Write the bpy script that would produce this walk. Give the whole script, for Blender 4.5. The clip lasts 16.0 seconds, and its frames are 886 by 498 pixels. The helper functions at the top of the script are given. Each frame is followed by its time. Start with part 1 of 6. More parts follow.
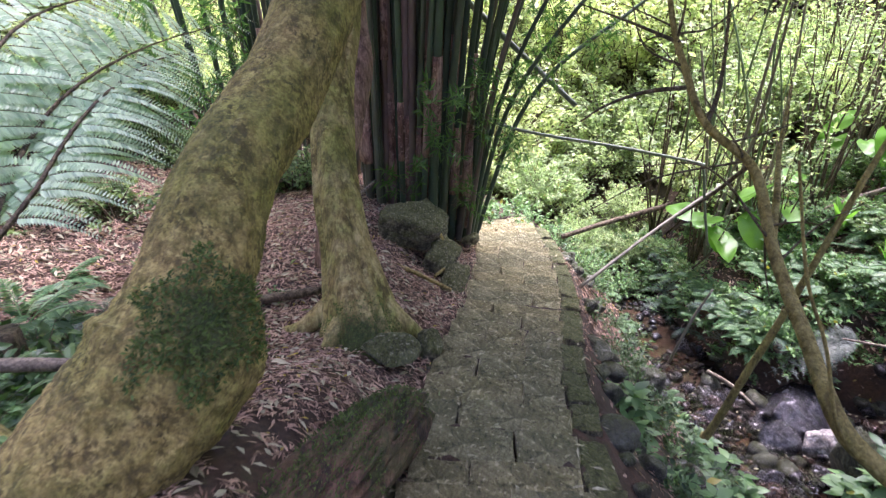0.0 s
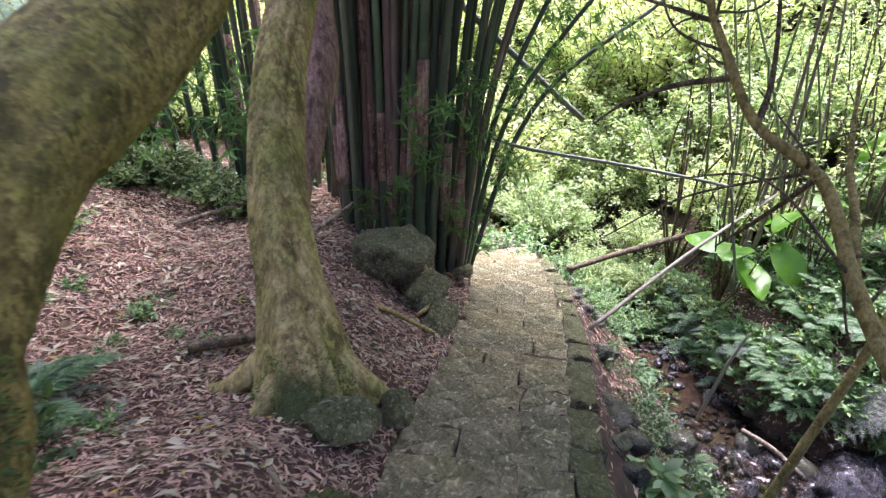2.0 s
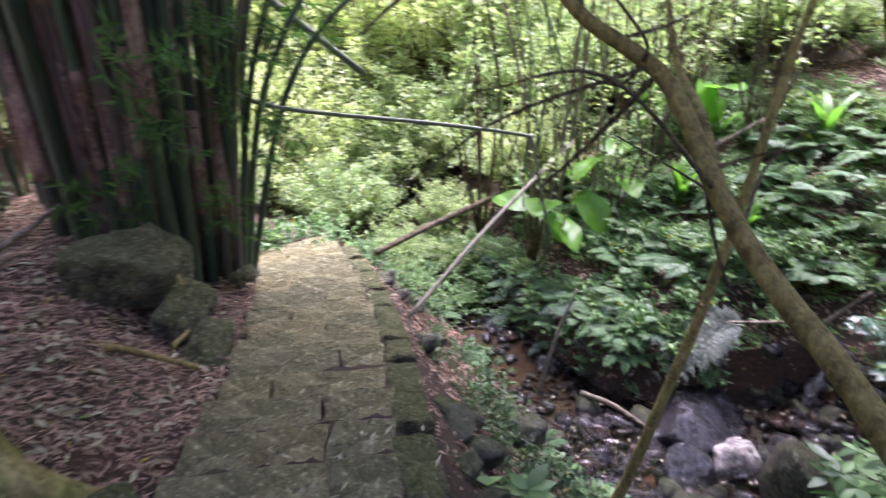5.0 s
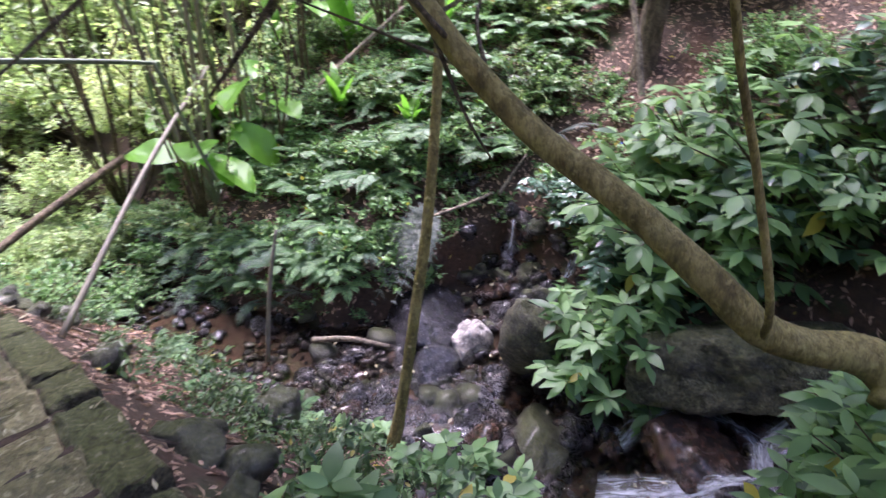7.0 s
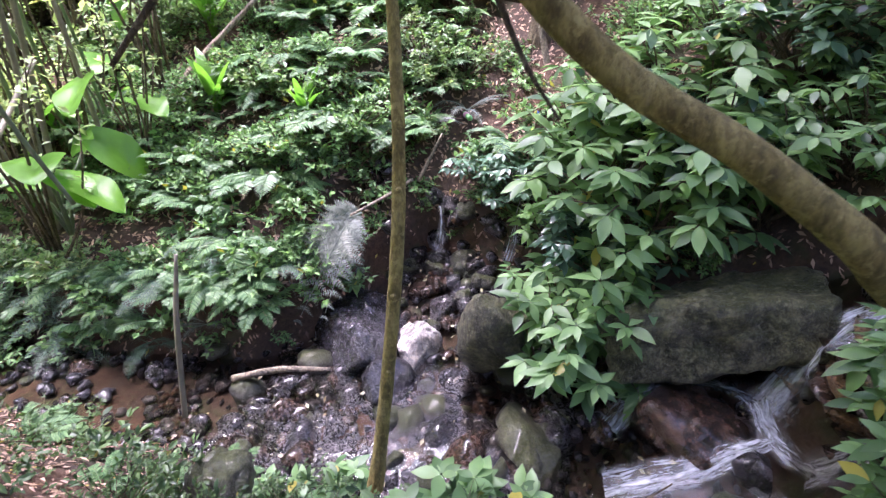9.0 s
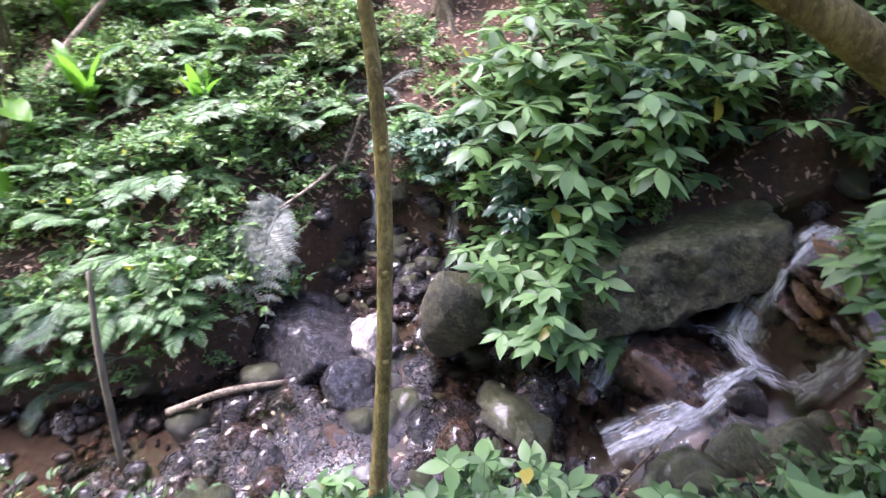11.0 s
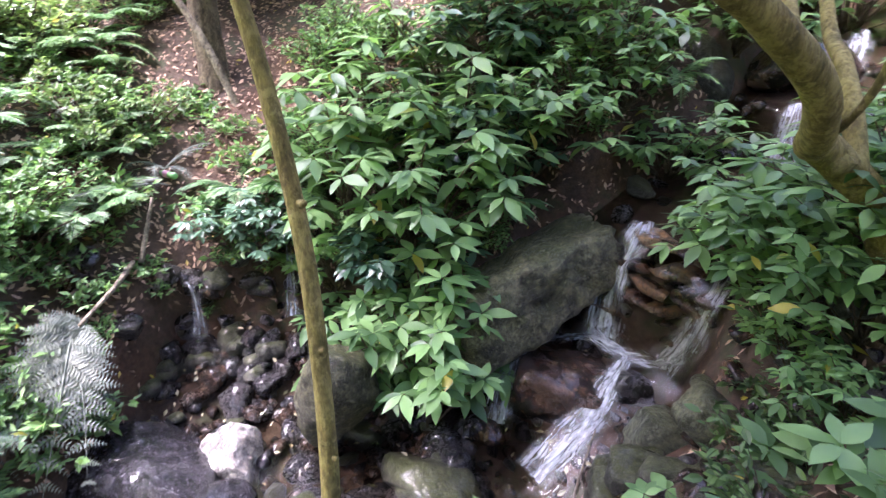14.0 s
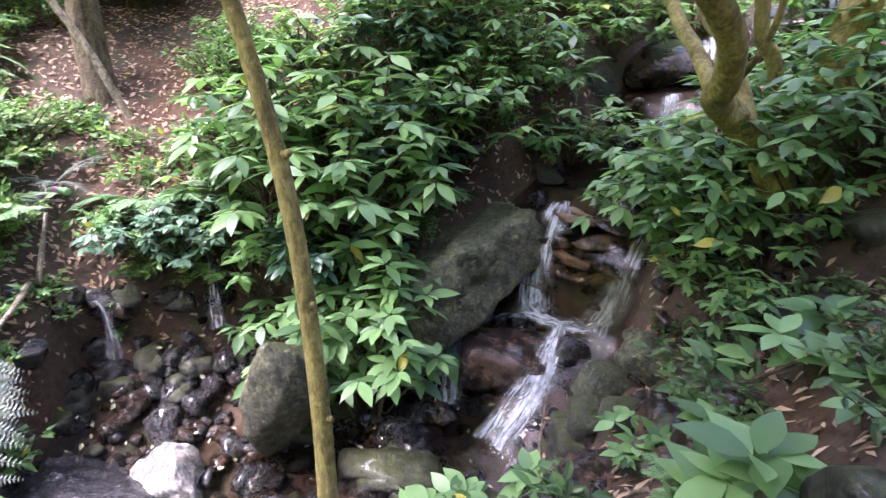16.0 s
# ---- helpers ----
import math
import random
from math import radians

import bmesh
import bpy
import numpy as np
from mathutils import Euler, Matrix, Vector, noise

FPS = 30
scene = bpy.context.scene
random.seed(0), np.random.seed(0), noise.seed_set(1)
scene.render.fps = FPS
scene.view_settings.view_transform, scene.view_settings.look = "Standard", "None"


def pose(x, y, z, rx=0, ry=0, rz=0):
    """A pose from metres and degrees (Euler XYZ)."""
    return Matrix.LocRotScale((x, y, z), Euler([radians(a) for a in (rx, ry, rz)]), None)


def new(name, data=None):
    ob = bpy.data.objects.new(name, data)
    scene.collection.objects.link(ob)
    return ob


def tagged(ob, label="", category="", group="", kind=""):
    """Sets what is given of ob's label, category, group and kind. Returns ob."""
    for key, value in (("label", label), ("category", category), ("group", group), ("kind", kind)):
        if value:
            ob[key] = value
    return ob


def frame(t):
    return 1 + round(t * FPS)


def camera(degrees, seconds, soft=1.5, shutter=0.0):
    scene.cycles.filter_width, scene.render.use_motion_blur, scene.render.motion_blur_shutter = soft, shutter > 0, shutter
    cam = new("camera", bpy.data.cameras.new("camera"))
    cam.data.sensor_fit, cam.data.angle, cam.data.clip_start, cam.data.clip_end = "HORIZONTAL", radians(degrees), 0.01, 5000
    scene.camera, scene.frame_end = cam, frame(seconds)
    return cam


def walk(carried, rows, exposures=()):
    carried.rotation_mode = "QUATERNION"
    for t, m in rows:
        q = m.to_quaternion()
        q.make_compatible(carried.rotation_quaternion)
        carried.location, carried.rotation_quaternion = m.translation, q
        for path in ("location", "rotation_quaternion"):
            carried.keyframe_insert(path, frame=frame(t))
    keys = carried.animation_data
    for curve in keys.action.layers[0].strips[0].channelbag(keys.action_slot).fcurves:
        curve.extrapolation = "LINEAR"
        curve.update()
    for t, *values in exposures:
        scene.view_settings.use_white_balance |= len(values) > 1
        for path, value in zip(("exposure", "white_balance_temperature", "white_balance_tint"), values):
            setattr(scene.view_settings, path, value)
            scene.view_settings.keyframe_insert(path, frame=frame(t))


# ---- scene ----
cam = camera(76.0, 16.0, soft=1.25, shutter=0.7)
METRES, EYE, TILT, LEAN, TURN = 6.4, 1.2, -27.8, 0.0, 0.0
ROWS = [
    (0.0, 0.0, 0.0, 0.0, 0.0, 0.0, -0.0),
    (0.5, 0.005, 0.0398, 0.0049, 0.2, 0.62, -0.17),
    (1.0, 0.0183, 0.0802, 0.0093, 0.43, 1.38, -0.29),
    (1.5, 0.0234, 0.1321, 0.0075, 0.49, 2.49, -0.35),
    (2.0, 0.0357, 0.177, 0.006, 0.55, 3.11, -0.41),
    (2.5, 0.0453, 0.2134, 0.0042, 0.53, 3.25, -0.36),
    (3.0, 0.0515, 0.2483, 0.0038, 0.36, 3.24, -0.29),
    (5.5, 0.0975, 0.4165, -0.011, -25.87, -1.25, 13.1),
    (6.0, 0.0981, 0.4557, -0.0191, -35.09, -5.2, 16.92),
    (6.5, 0.1068, 0.4866, -0.0173, -45.72, -11.07, 20.76),
    (7.0, 0.1197, 0.5097, -0.0135, -53.92, -15.03, 23.19),
    (7.5, 0.1213, 0.5401, -0.0118, -59.74, -17.94, 24.58),
    (8.0, 0.1268, 0.576, 0.0027, -66.07, -20.78, 25.7),
    (8.5, 0.1442, 0.6114, 0.0065, -68.86, -22.13, 26.1),
    (11.0, 0.1668, 0.7392, 0.0027, -86.1, -30.07, 28.18),
    (11.5, 0.171, 0.7698, 0.0082, -93.63, -33.54, 28.07),
    (12.0, 0.188, 0.7996, 0.0114, -99.27, -35.88, 27.69),
    (12.5, 0.191, 0.8328, 0.0123, -102.87, -36.48, 27.24),
    (13.0, 0.1913, 0.8468, 0.0237, -107.47, -37.24, 26.61),
    (13.5, 0.2018, 0.8421, 0.0285, -112.32, -37.27, 26.01),
    (14.0, 0.2102, 0.8504, 0.0263, -116.47, -36.81, 25.25),
    (14.5, 0.2053, 0.8808, 0.0255, -120.34, -36.47, 24.28),
    (15.0, 0.2031, 0.9013, 0.0246, -123.91, -37.37, 23.39),
    (15.5, 0.2092, 0.9222, 0.0137, -126.66, -37.89, 22.76),
    (16.0, 0.2119, 0.9326, 0.0182, -129.95, -38.58, 21.8),
]
walk(cam, [(t, pose(0, 0, EYE, TILT, LEAN, TURN) @ pose(METRES * x, METRES * y, METRES * z, 90 + pitch, roll, yaw)) for t, x, y, z, yaw, pitch, roll in ROWS],
     exposures=[(0.0, 2.55, 5900, 37), (3.0, 2.7, 5850, 37), (5.5, 2.35, 5800, 38), (7.0, 2.55, 5800, 38), (8.5, 2.9, 5850, 38), (11.0, 3.15, 5850, 38), (16.0, 3.4, 5950, 32)])

# ---- world and sun: bright overcast, filtered by the trees ----
world = bpy.data.worlds.new("overcast_sky")
scene.world = world
world.use_nodes = True
sky = world.node_tree.nodes.new("ShaderNodeTexSky")
sky.sky_type = "NISHITA"
sky.sun_disc = False
sky.sun_elevation = radians(68)
sky.sun_rotation = radians(35)
sky.dust_density = 4.0
world.node_tree.nodes["Background"].inputs["Strength"].default_value = 0.13
world.node_tree.links.new(sky.outputs["Color"], world.node_tree.nodes["Background"].inputs["Color"])
sun_data = bpy.data.lights.new("sun", "SUN")
sun_data.energy = 3.1
sun_data.angle = radians(40)
sun_data.color = (1.0, 0.98, 0.94)
sun = new("sun", sun_data)
sun.matrix_world = pose(0, 0, 30, -22, 0, -35)

# ---- materials ----
rng = np.random.default_rng(7)


def nodes_of(name, rough=0.8, metal=0.0):
    m = bpy.data.materials.new(name)
    m.use_nodes = True
    nt = m.node_tree
    b = nt.nodes["Principled BSDF"]
    b.inputs["Roughness"].default_value = rough
    b.inputs["Metallic"].default_value = metal
    return m, nt, b


def ramp(nt, src, stops):
    r = nt.nodes.new("ShaderNodeValToRGB")
    while len(r.color_ramp.elements) < len(stops):
        r.color_ramp.elements.new(0.5)
    for e, (p, c) in zip(r.color_ramp.elements, stops):
        e.position, e.color = p, (*c, 1)
    nt.links.new(src, r.inputs[0])
    return r.outputs[0]


def noise_tex(nt, scale, detail=6.0, rough=0.6, stretch=None, kind="Object"):
    c = nt.nodes.new("ShaderNodeTexCoord")
    out = c.outputs[kind]
    if stretch:
        mp = nt.nodes.new("ShaderNodeMapping")
        mp.inputs["Scale"].default_value = stretch
        nt.links.new(out, mp.inputs[0])
        out = mp.outputs[0]
    n = nt.nodes.new("ShaderNodeTexNoise")
    n.inputs["Scale"].default_value, n.inputs["Detail"].default_value, n.inputs["Roughness"].default_value = scale, detail, rough
    nt.links.new(out, n.inputs["Vector"])
    return n.outputs["Fac"]


def mix(nt, fac, a, b, mode="MIX"):
    m = nt.nodes.new("ShaderNodeMix")
    m.data_type, m.blend_type = "RGBA", mode
    for sock, v in ((m.inputs[0], fac), (m.inputs[6], a), (m.inputs[7], b)):
        if isinstance(v, (int, float)):
            sock.default_value = v
        elif isinstance(v, tuple):
            sock.default_value = (*v, 1)
        else:
            nt.links.new(v, sock)
    return m.outputs[2]


def bump(nt, b, src, strength, dist=0.02, before=None):
    n = nt.nodes.new("ShaderNodeBump")
    n.inputs["Strength"].default_value, n.inputs["Distance"].default_value = strength, dist
    nt.links.new(src, n.inputs["Height"])
    if before:
        nt.links.new(before, n.inputs["Normal"])
    nt.links.new(n.outputs[0], b.inputs["Normal"])
    return n.outputs[0]


def up_mask(nt, low, high, patchy, scale):
    """Where a surface faces up, broken by noise: where moss settles."""
    g = nt.nodes.new("ShaderNodeNewGeometry")
    s = nt.nodes.new("ShaderNodeSeparateXYZ")
    nt.links.new(g.outputs["Normal"], s.inputs[0])
    n = noise_tex(nt, scale, 5)
    a = nt.nodes.new("ShaderNodeMath")
    a.operation = "MULTIPLY_ADD"
    nt.links.new(n, a.inputs[0])
    a.inputs[1].default_value = patchy
    nt.links.new(s.outputs[2], a.inputs[2])
    r = nt.nodes.new("ShaderNodeMapRange")
    r.inputs[1].default_value, r.inputs[2].default_value = low, high
    nt.links.new(a.outputs[0], r.inputs[0])
    return r.outputs[0]


def leaf_mat(name, dark, light, rough=0.45, trans=0.35, odd=None, vein=False):
    m, nt, b = nodes_of(name, rough)
    g = nt.nodes.new("ShaderNodeNewGeometry")
    stops = [(0.0, dark), (0.75, light)] + ([(0.98, light), (0.99, odd)] if odd else [(1.0, light)])
    col = ramp(nt, g.outputs["Random Per Island"], stops)
    n = noise_tex(nt, 3.0, 3)
    col = mix(nt, 0.45, col, ramp(nt, n, [(0.3, (0.55, 0.6, 0.5)), (0.7, (1.35, 1.3, 1.2))]), "MULTIPLY")
    oi = nt.nodes.new("ShaderNodeObjectInfo")
    col = mix(nt, 0.35, col, ramp(nt, oi.outputs["Random"], [(0.0, (0.7, 0.8, 0.75)), (1.0, (1.3, 1.2, 1.0))]), "MULTIPLY")
    nt.links.new(col, b.inputs["Base Color"])
    b.inputs["Specular IOR Level"].default_value = 0.45
    t = nt.nodes.new("ShaderNodeBsdfTranslucent")
    nt.links.new(mix(nt, 1.0, col, (1.35, 1.5, 0.85), "MULTIPLY"), t.inputs[0])
    s = nt.nodes.new("ShaderNodeMixShader")
    s.inputs[0].default_value = trans
    nt.links.new(b.outputs[0], s.inputs[1])
    nt.links.new(t.outputs[0], s.inputs[2])
    nt.links.new(s.outputs[0], nt.nodes["Material Output"].inputs[0])
    return m


def bark_mat(name, dark, mid, light, moss=0.5, scale=6.0, streak=(1, 1, 0.35), collar=None, speck=0.75, algae=0.0):
    """Bark: soft blotches, fine crackle, small dark lichen specks, moss and a green film of algae."""
    m, nt, b = nodes_of(name, 0.85)
    n1 = noise_tex(nt, scale, 8, 0.65, streak)
    n2 = noise_tex(nt, scale * 5, 8, 0.7, streak)
    col = ramp(nt, n1, [(0.38, dark), (0.47, mid), (0.62, light)])
    col = mix(nt, 0.55, col, ramp(nt, n2, [(0.42, (0.42, 0.40, 0.36)), (0.56, (1.25, 1.22, 1.15))]), "MULTIPLY")
    n3 = noise_tex(nt, scale * 3.2, 7, 0.62, (1, 1, 0.6))
    zone = ramp(nt, noise_tex(nt, scale * 0.45, 4, 0.6), [(0.40, (0.15, 0.15, 0.15)), (0.60, (1, 1, 1))])
    spots = mix(nt, 1.0, ramp(nt, n3, [(0.50, (0, 0, 0)), (0.58, (speck, speck, speck))]), zone, "MULTIPLY")
    col = mix(nt, spots, col, tuple(0.6 * k for k in dark))
    col = mix(nt, ramp(nt, noise_tex(nt, scale * 2.3, 7, 0.65), [(0.56, (0, 0, 0)), (0.64, (0.6, 0.6, 0.6))]), col, tuple(1.3 * k for k in light))
    if algae:
        film = ramp(nt, noise_tex(nt, 2.0, 7, 0.7), [(0.42, (0, 0, 0)), (0.62, (algae, algae, algae))])
        col = mix(nt, film, col, mix(nt, 1.0, col, (0.62, 0.82, 0.42), "MULTIPLY"))
    patch = ramp(nt, noise_tex(nt, 2.2, 9, 0.75), [(0.55 - 0.18 * moss, (0, 0, 0)), (0.64 - 0.1 * moss, (1, 1, 1))])
    fine = ramp(nt, noise_tex(nt, 60, 5, 0.7), [(0.3, (0.02, 0.032, 0.010)), (0.7, (0.10, 0.125, 0.03))])
    col = mix(nt, mix(nt, moss, (0, 0, 0), patch), col, fine)
    if collar:
        tc = nt.nodes.new("ShaderNodeTexCoord")
        dist = nt.nodes.new("ShaderNodeVectorMath")
        dist.operation = "DISTANCE"
        dist.inputs[1].default_value = collar[:3]
        nt.links.new(tc.outputs["Object"], dist.inputs[0])
        add = nt.nodes.new("ShaderNodeMath")
        add.operation = "MULTIPLY_ADD"
        nt.links.new(noise_tex(nt, 7.0, 10, 0.78), add.inputs[0])
        add.inputs[1].default_value = 0.75
        nt.links.new(dist.outputs["Value"], add.inputs[2])
        col = mix(nt, ramp(nt, add.outputs[0], [(collar[3] - 0.08, (0.92, 0.92, 0.92)), (collar[3] + 0.10, (0, 0, 0))]), col, mix(nt, 0.4, fine, (0.022, 0.052, 0.016)))
    nt.links.new(col, b.inputs["Base Color"])
    q = bump(nt, b, n1, 0.9, 0.03)
    q = bump(nt, b, n3, 0.7, 0.015, q)
    bump(nt, b, n2, 0.9, 0.012, q)
    return m


def stone_mat(name, dark, light, moss=0.5, wet=0.0, scale=5.0, mottle=0.75, low=0.75):
    m, nt, b = nodes_of(name, 0.85 - 0.55 * wet)
    n1 = noise_tex(nt, scale, 8, 0.62)
    n2 = noise_tex(nt, scale * 8, 6, 0.7)
    col = ramp(nt, n1, [(0.40, dark), (0.60, light)])
    col = mix(nt, 0.5, col, ramp(nt, n2, [(0.40, (0.5, 0.5, 0.5)), (0.60, (1.35, 1.35, 1.35))]), "MULTIPLY")
    col = mix(nt, mottle, col, ramp(nt, noise_tex(nt, scale * 2.6, 8, 0.75), [(0.41, (0.32, 0.31, 0.29)), (0.5, (1, 1, 1)), (0.60, (1.7, 1.65, 1.5))]), "MULTIPLY")
    oi = nt.nodes.new("ShaderNodeObjectInfo")
    col = mix(nt, 0.6, col, ramp(nt, oi.outputs["Random"], [(0.0, (0.6, 0.62, 0.66)), (0.5, (1, 1, 1)), (1.0, (1.35, 1.2, 1.0))]), "MULTIPLY")
    if moss:
        green = ramp(nt, noise_tex(nt, 45, 4), [(0.35, (0.05, 0.065, 0.014)), (0.65, (0.165, 0.19, 0.045))])
        k = nt.nodes.new("ShaderNodeMath")
        k.operation = "MULTIPLY"
        k.inputs[1].default_value = moss
        nt.links.new(up_mask(nt, low, low + 0.6, 0.8, 4.0), k.inputs[0])
        col = mix(nt, k.outputs[0], col, green)
    vein = ramp(nt, noise_tex(nt, scale * 0.8, 6, 0.6), [(0.485, (1, 1, 1)), (0.5, (0.3, 0.3, 0.3)), (0.515, (1, 1, 1))])
    col = mix(nt, 0.8, col, vein, "MULTIPLY")
    spots = ramp(nt, noise_tex(nt, scale * 5, 3, 0.5), [(0.60, (0, 0, 0)), (0.66, (0.55, 0.55, 0.55))])
    col = mix(nt, spots, col, tuple(min(1.0, 1.7 * k) for k in light))
    nt.links.new(col, b.inputs["Base Color"])
    if wet:
        r = nt.nodes.new("ShaderNodeMapRange")
        r.inputs[3].default_value, r.inputs[4].default_value = 0.12, 0.75 - 0.4 * wet
        nt.links.new(n1, r.inputs[0])
        nt.links.new(r.outputs[0], b.inputs["Roughness"])
        b.inputs["Coat Weight"].default_value = 0.5 * wet
        b.inputs["Coat Roughness"].default_value = 0.08
    q = bump(nt, b, n1, 1.0, 0.08)
    q = bump(nt, b, noise_tex(nt, scale * 3.3, 7, 0.7), 1.0, 0.035, q)
    bump(nt, b, n2, 1.0, 0.015, q)
    return m


def plain_mat(name, c, rough=0.7, var=0.5, scale=20.0, trans=0.0):
    m, nt, b = nodes_of(name, rough)
    col = mix(nt, var, c, ramp(nt, noise_tex(nt, scale, 6), [(0.3, (0.45, 0.45, 0.45)), (0.7, (1.4, 1.4, 1.4))]), "MULTIPLY")
    nt.links.new(col, b.inputs["Base Color"])
    bump(nt, b, noise_tex(nt, scale * 2, 5), 0.4, 0.01)
    return m


M_LEAF = leaf_mat("leaf_green", (0.045, 0.11, 0.042), (0.215, 0.37, 0.15), 0.42, 0.3, (0.36, 0.32, 0.06))
# Dull neutral leaves for the added shade crowns and the ring of woods.
M_CROWN = leaf_mat("shade_crown_leaf", (0.05, 0.07, 0.045), (0.11, 0.14, 0.085), 0.5, 0.12)
M_LEAF_DARK = leaf_mat("leaf_dark_glossy", (0.03, 0.072, 0.05), (0.12, 0.21, 0.15), 0.22, 0.2)
# Lime leaves brightened and paled: distant daylight and haze put into the colour.
M_LEAF_LIME = leaf_mat("leaf_lime_painted_daylight", (0.25, 0.32, 0.13), (0.54, 0.60, 0.34), 0.5, 0.45)
# Far leaves lightened: sky glare and haze put into the green.
M_LEAF_FAR = leaf_mat("leaf_far_bank_painted_haze", (0.15, 0.225, 0.10), (0.40, 0.50, 0.27), 0.42, 0.45, (0.34, 0.28, 0.12))
M_LEAF_MID = leaf_mat("leaf_slope_shrub", (0.06, 0.115, 0.05), (0.225, 0.32, 0.145), 0.4, 0.35, (0.30, 0.26, 0.10))
M_FERN = leaf_mat("fern_green", (0.07, 0.15, 0.07), (0.18, 0.31, 0.15), 0.45, 0.35)
M_FERN_PALE = leaf_mat("fern_silvery", (0.12, 0.145, 0.13), (0.25, 0.28, 0.26), 0.5, 0.12)
# Blue-green fronds made paler: open sky light put into the colour.
M_TREEFERN = leaf_mat("tree_fern_blue_green_skylit", (0.24, 0.38, 0.29), (0.48, 0.62, 0.51), 0.34, 0.4)
M_FERN_BLUE = leaf_mat("fern_blue_green", (0.045, 0.095, 0.065), (0.14, 0.225, 0.165), 0.45, 0.3)
# Herb green darkened: the near bank's shade put into the colour.
M_LEAF_NEAR = leaf_mat("leaf_herb_painted_shade", (0.025, 0.06, 0.024), (0.10, 0.175, 0.065), 0.4, 0.3, (0.30, 0.26, 0.06))
M_BROAD = leaf_mat("broad_leaf_bright", (0.075, 0.21, 0.03), (0.14, 0.33, 0.045), 0.35, 0.45)
M_BAMBOO_LEAF = leaf_mat("bamboo_leaf", (0.06, 0.15, 0.05), (0.14, 0.27, 0.09), 0.45, 0.4)
M_LITTER = leaf_mat("dry_bamboo_litter", (0.11, 0.055, 0.042), (0.55, 0.37, 0.295), 0.65, 0.1, (0.45, 0.36, 0.05))
M_LITTER_PALE = leaf_mat("pale_dry_leaf", (0.25, 0.20, 0.13), (0.55, 0.50, 0.36), 0.7, 0.1, (0.20, 0.28, 0.08))
M_BARK_BIG = bark_mat("bark_lichen_ochre", (0.17, 0.13, 0.042), (0.33, 0.255, 0.085), (0.50, 0.40, 0.15), 0.38, 12.0, (1, 1, 0.8), (0.86, 0.54, 0.96, 0.54), 0.95, 0.8)
M_BARK_TWO = bark_mat("bark_grey_ochre", (0.16, 0.12, 0.045), (0.34, 0.265, 0.10), (0.50, 0.41, 0.19), 0.3, 7.0, (1, 1, 0.22), (0.0, -0.24, 0.20, 0.62), 0.6, 0.9)
M_BARK_RED = bark_mat("bark_reddish", (0.12, 0.07, 0.055), (0.26, 0.16, 0.13), (0.36, 0.24, 0.20), 0.0, 9.0, (1, 1, 0.25), None, 0.4)
M_BARK_OLIVE = bark_mat("bark_olive_smooth", (0.16, 0.125, 0.04), (0.27, 0.22, 0.07), (0.36, 0.30, 0.11), 0.12, 10.0, (1, 1, 0.4), None, 0.25)
M_TWIG = bark_mat("twig_brown", (0.05, 0.04, 0.025), (0.12, 0.09, 0.055), (0.20, 0.16, 0.10), 0.1, 20.0)
M_DEADWOOD = bark_mat("dead_wood", (0.10, 0.08, 0.06), (0.24, 0.20, 0.15), (0.38, 0.32, 0.24), 0.0, 14.0)
M_LOG = bark_mat("rotting_mossy_log", (0.02, 0.012, 0.009), (0.085, 0.046, 0.03), (0.18, 0.10, 0.07), 0.55, 6.0, (1.6, 0.16, 1.6), None, 0.8)
M_SLAB = stone_mat("path_slab_stone", (0.235, 0.205, 0.115), (0.425, 0.38, 0.235), 0.42, 0.0, 5.0, 0.35)
M_KERB = stone_mat("kerb_mossy_stone", (0.085, 0.082, 0.055), (0.19, 0.18, 0.115), 0.7)
M_ROCK = stone_mat("mossy_boulder", (0.12, 0.115, 0.08), (0.28, 0.27, 0.18), 0.7, 0.0, 6.0, 0.75, 0.3)
M_ROCK_DAMP = stone_mat("damp_streambank_rock", (0.035, 0.036, 0.032), (0.105, 0.105, 0.085), 0.5, 0.35)
M_ROCK_GREEN = stone_mat("green_grey_rock", (0.06, 0.068, 0.05), (0.18, 0.195, 0.135), 0.35, 0.2, 6.0)
M_ROCK_WET = stone_mat("wet_dark_rock", (0.016, 0.015, 0.018), (0.075, 0.066, 0.072), 0.0, 0.8)
M_ROCK_BROWN = stone_mat("wet_brown_rock", (0.022, 0.013, 0.010), (0.10, 0.055, 0.034), 0.0, 0.85)
M_ROCK_OLIVE = stone_mat("olive_lichen_rock", (0.075, 0.072, 0.045), (0.25, 0.24, 0.15), 0.4, 0.2, 6.0)
M_ROCK_RUST = stone_mat("rust_stained_ledge", (0.05, 0.03, 0.016), (0.25, 0.145, 0.065), 0.0, 0.7, 9.0)
M_SLATE = stone_mat("wet_slate_rock", (0.03, 0.028, 0.034), (0.095, 0.088, 0.10), 0.0, 0.95, 7.0, 0.5)
M_ROCK_WHITE = stone_mat("pale_quartz_rock", (0.50, 0.44, 0.41), (0.80, 0.74, 0.69), 0.0, 0.1)


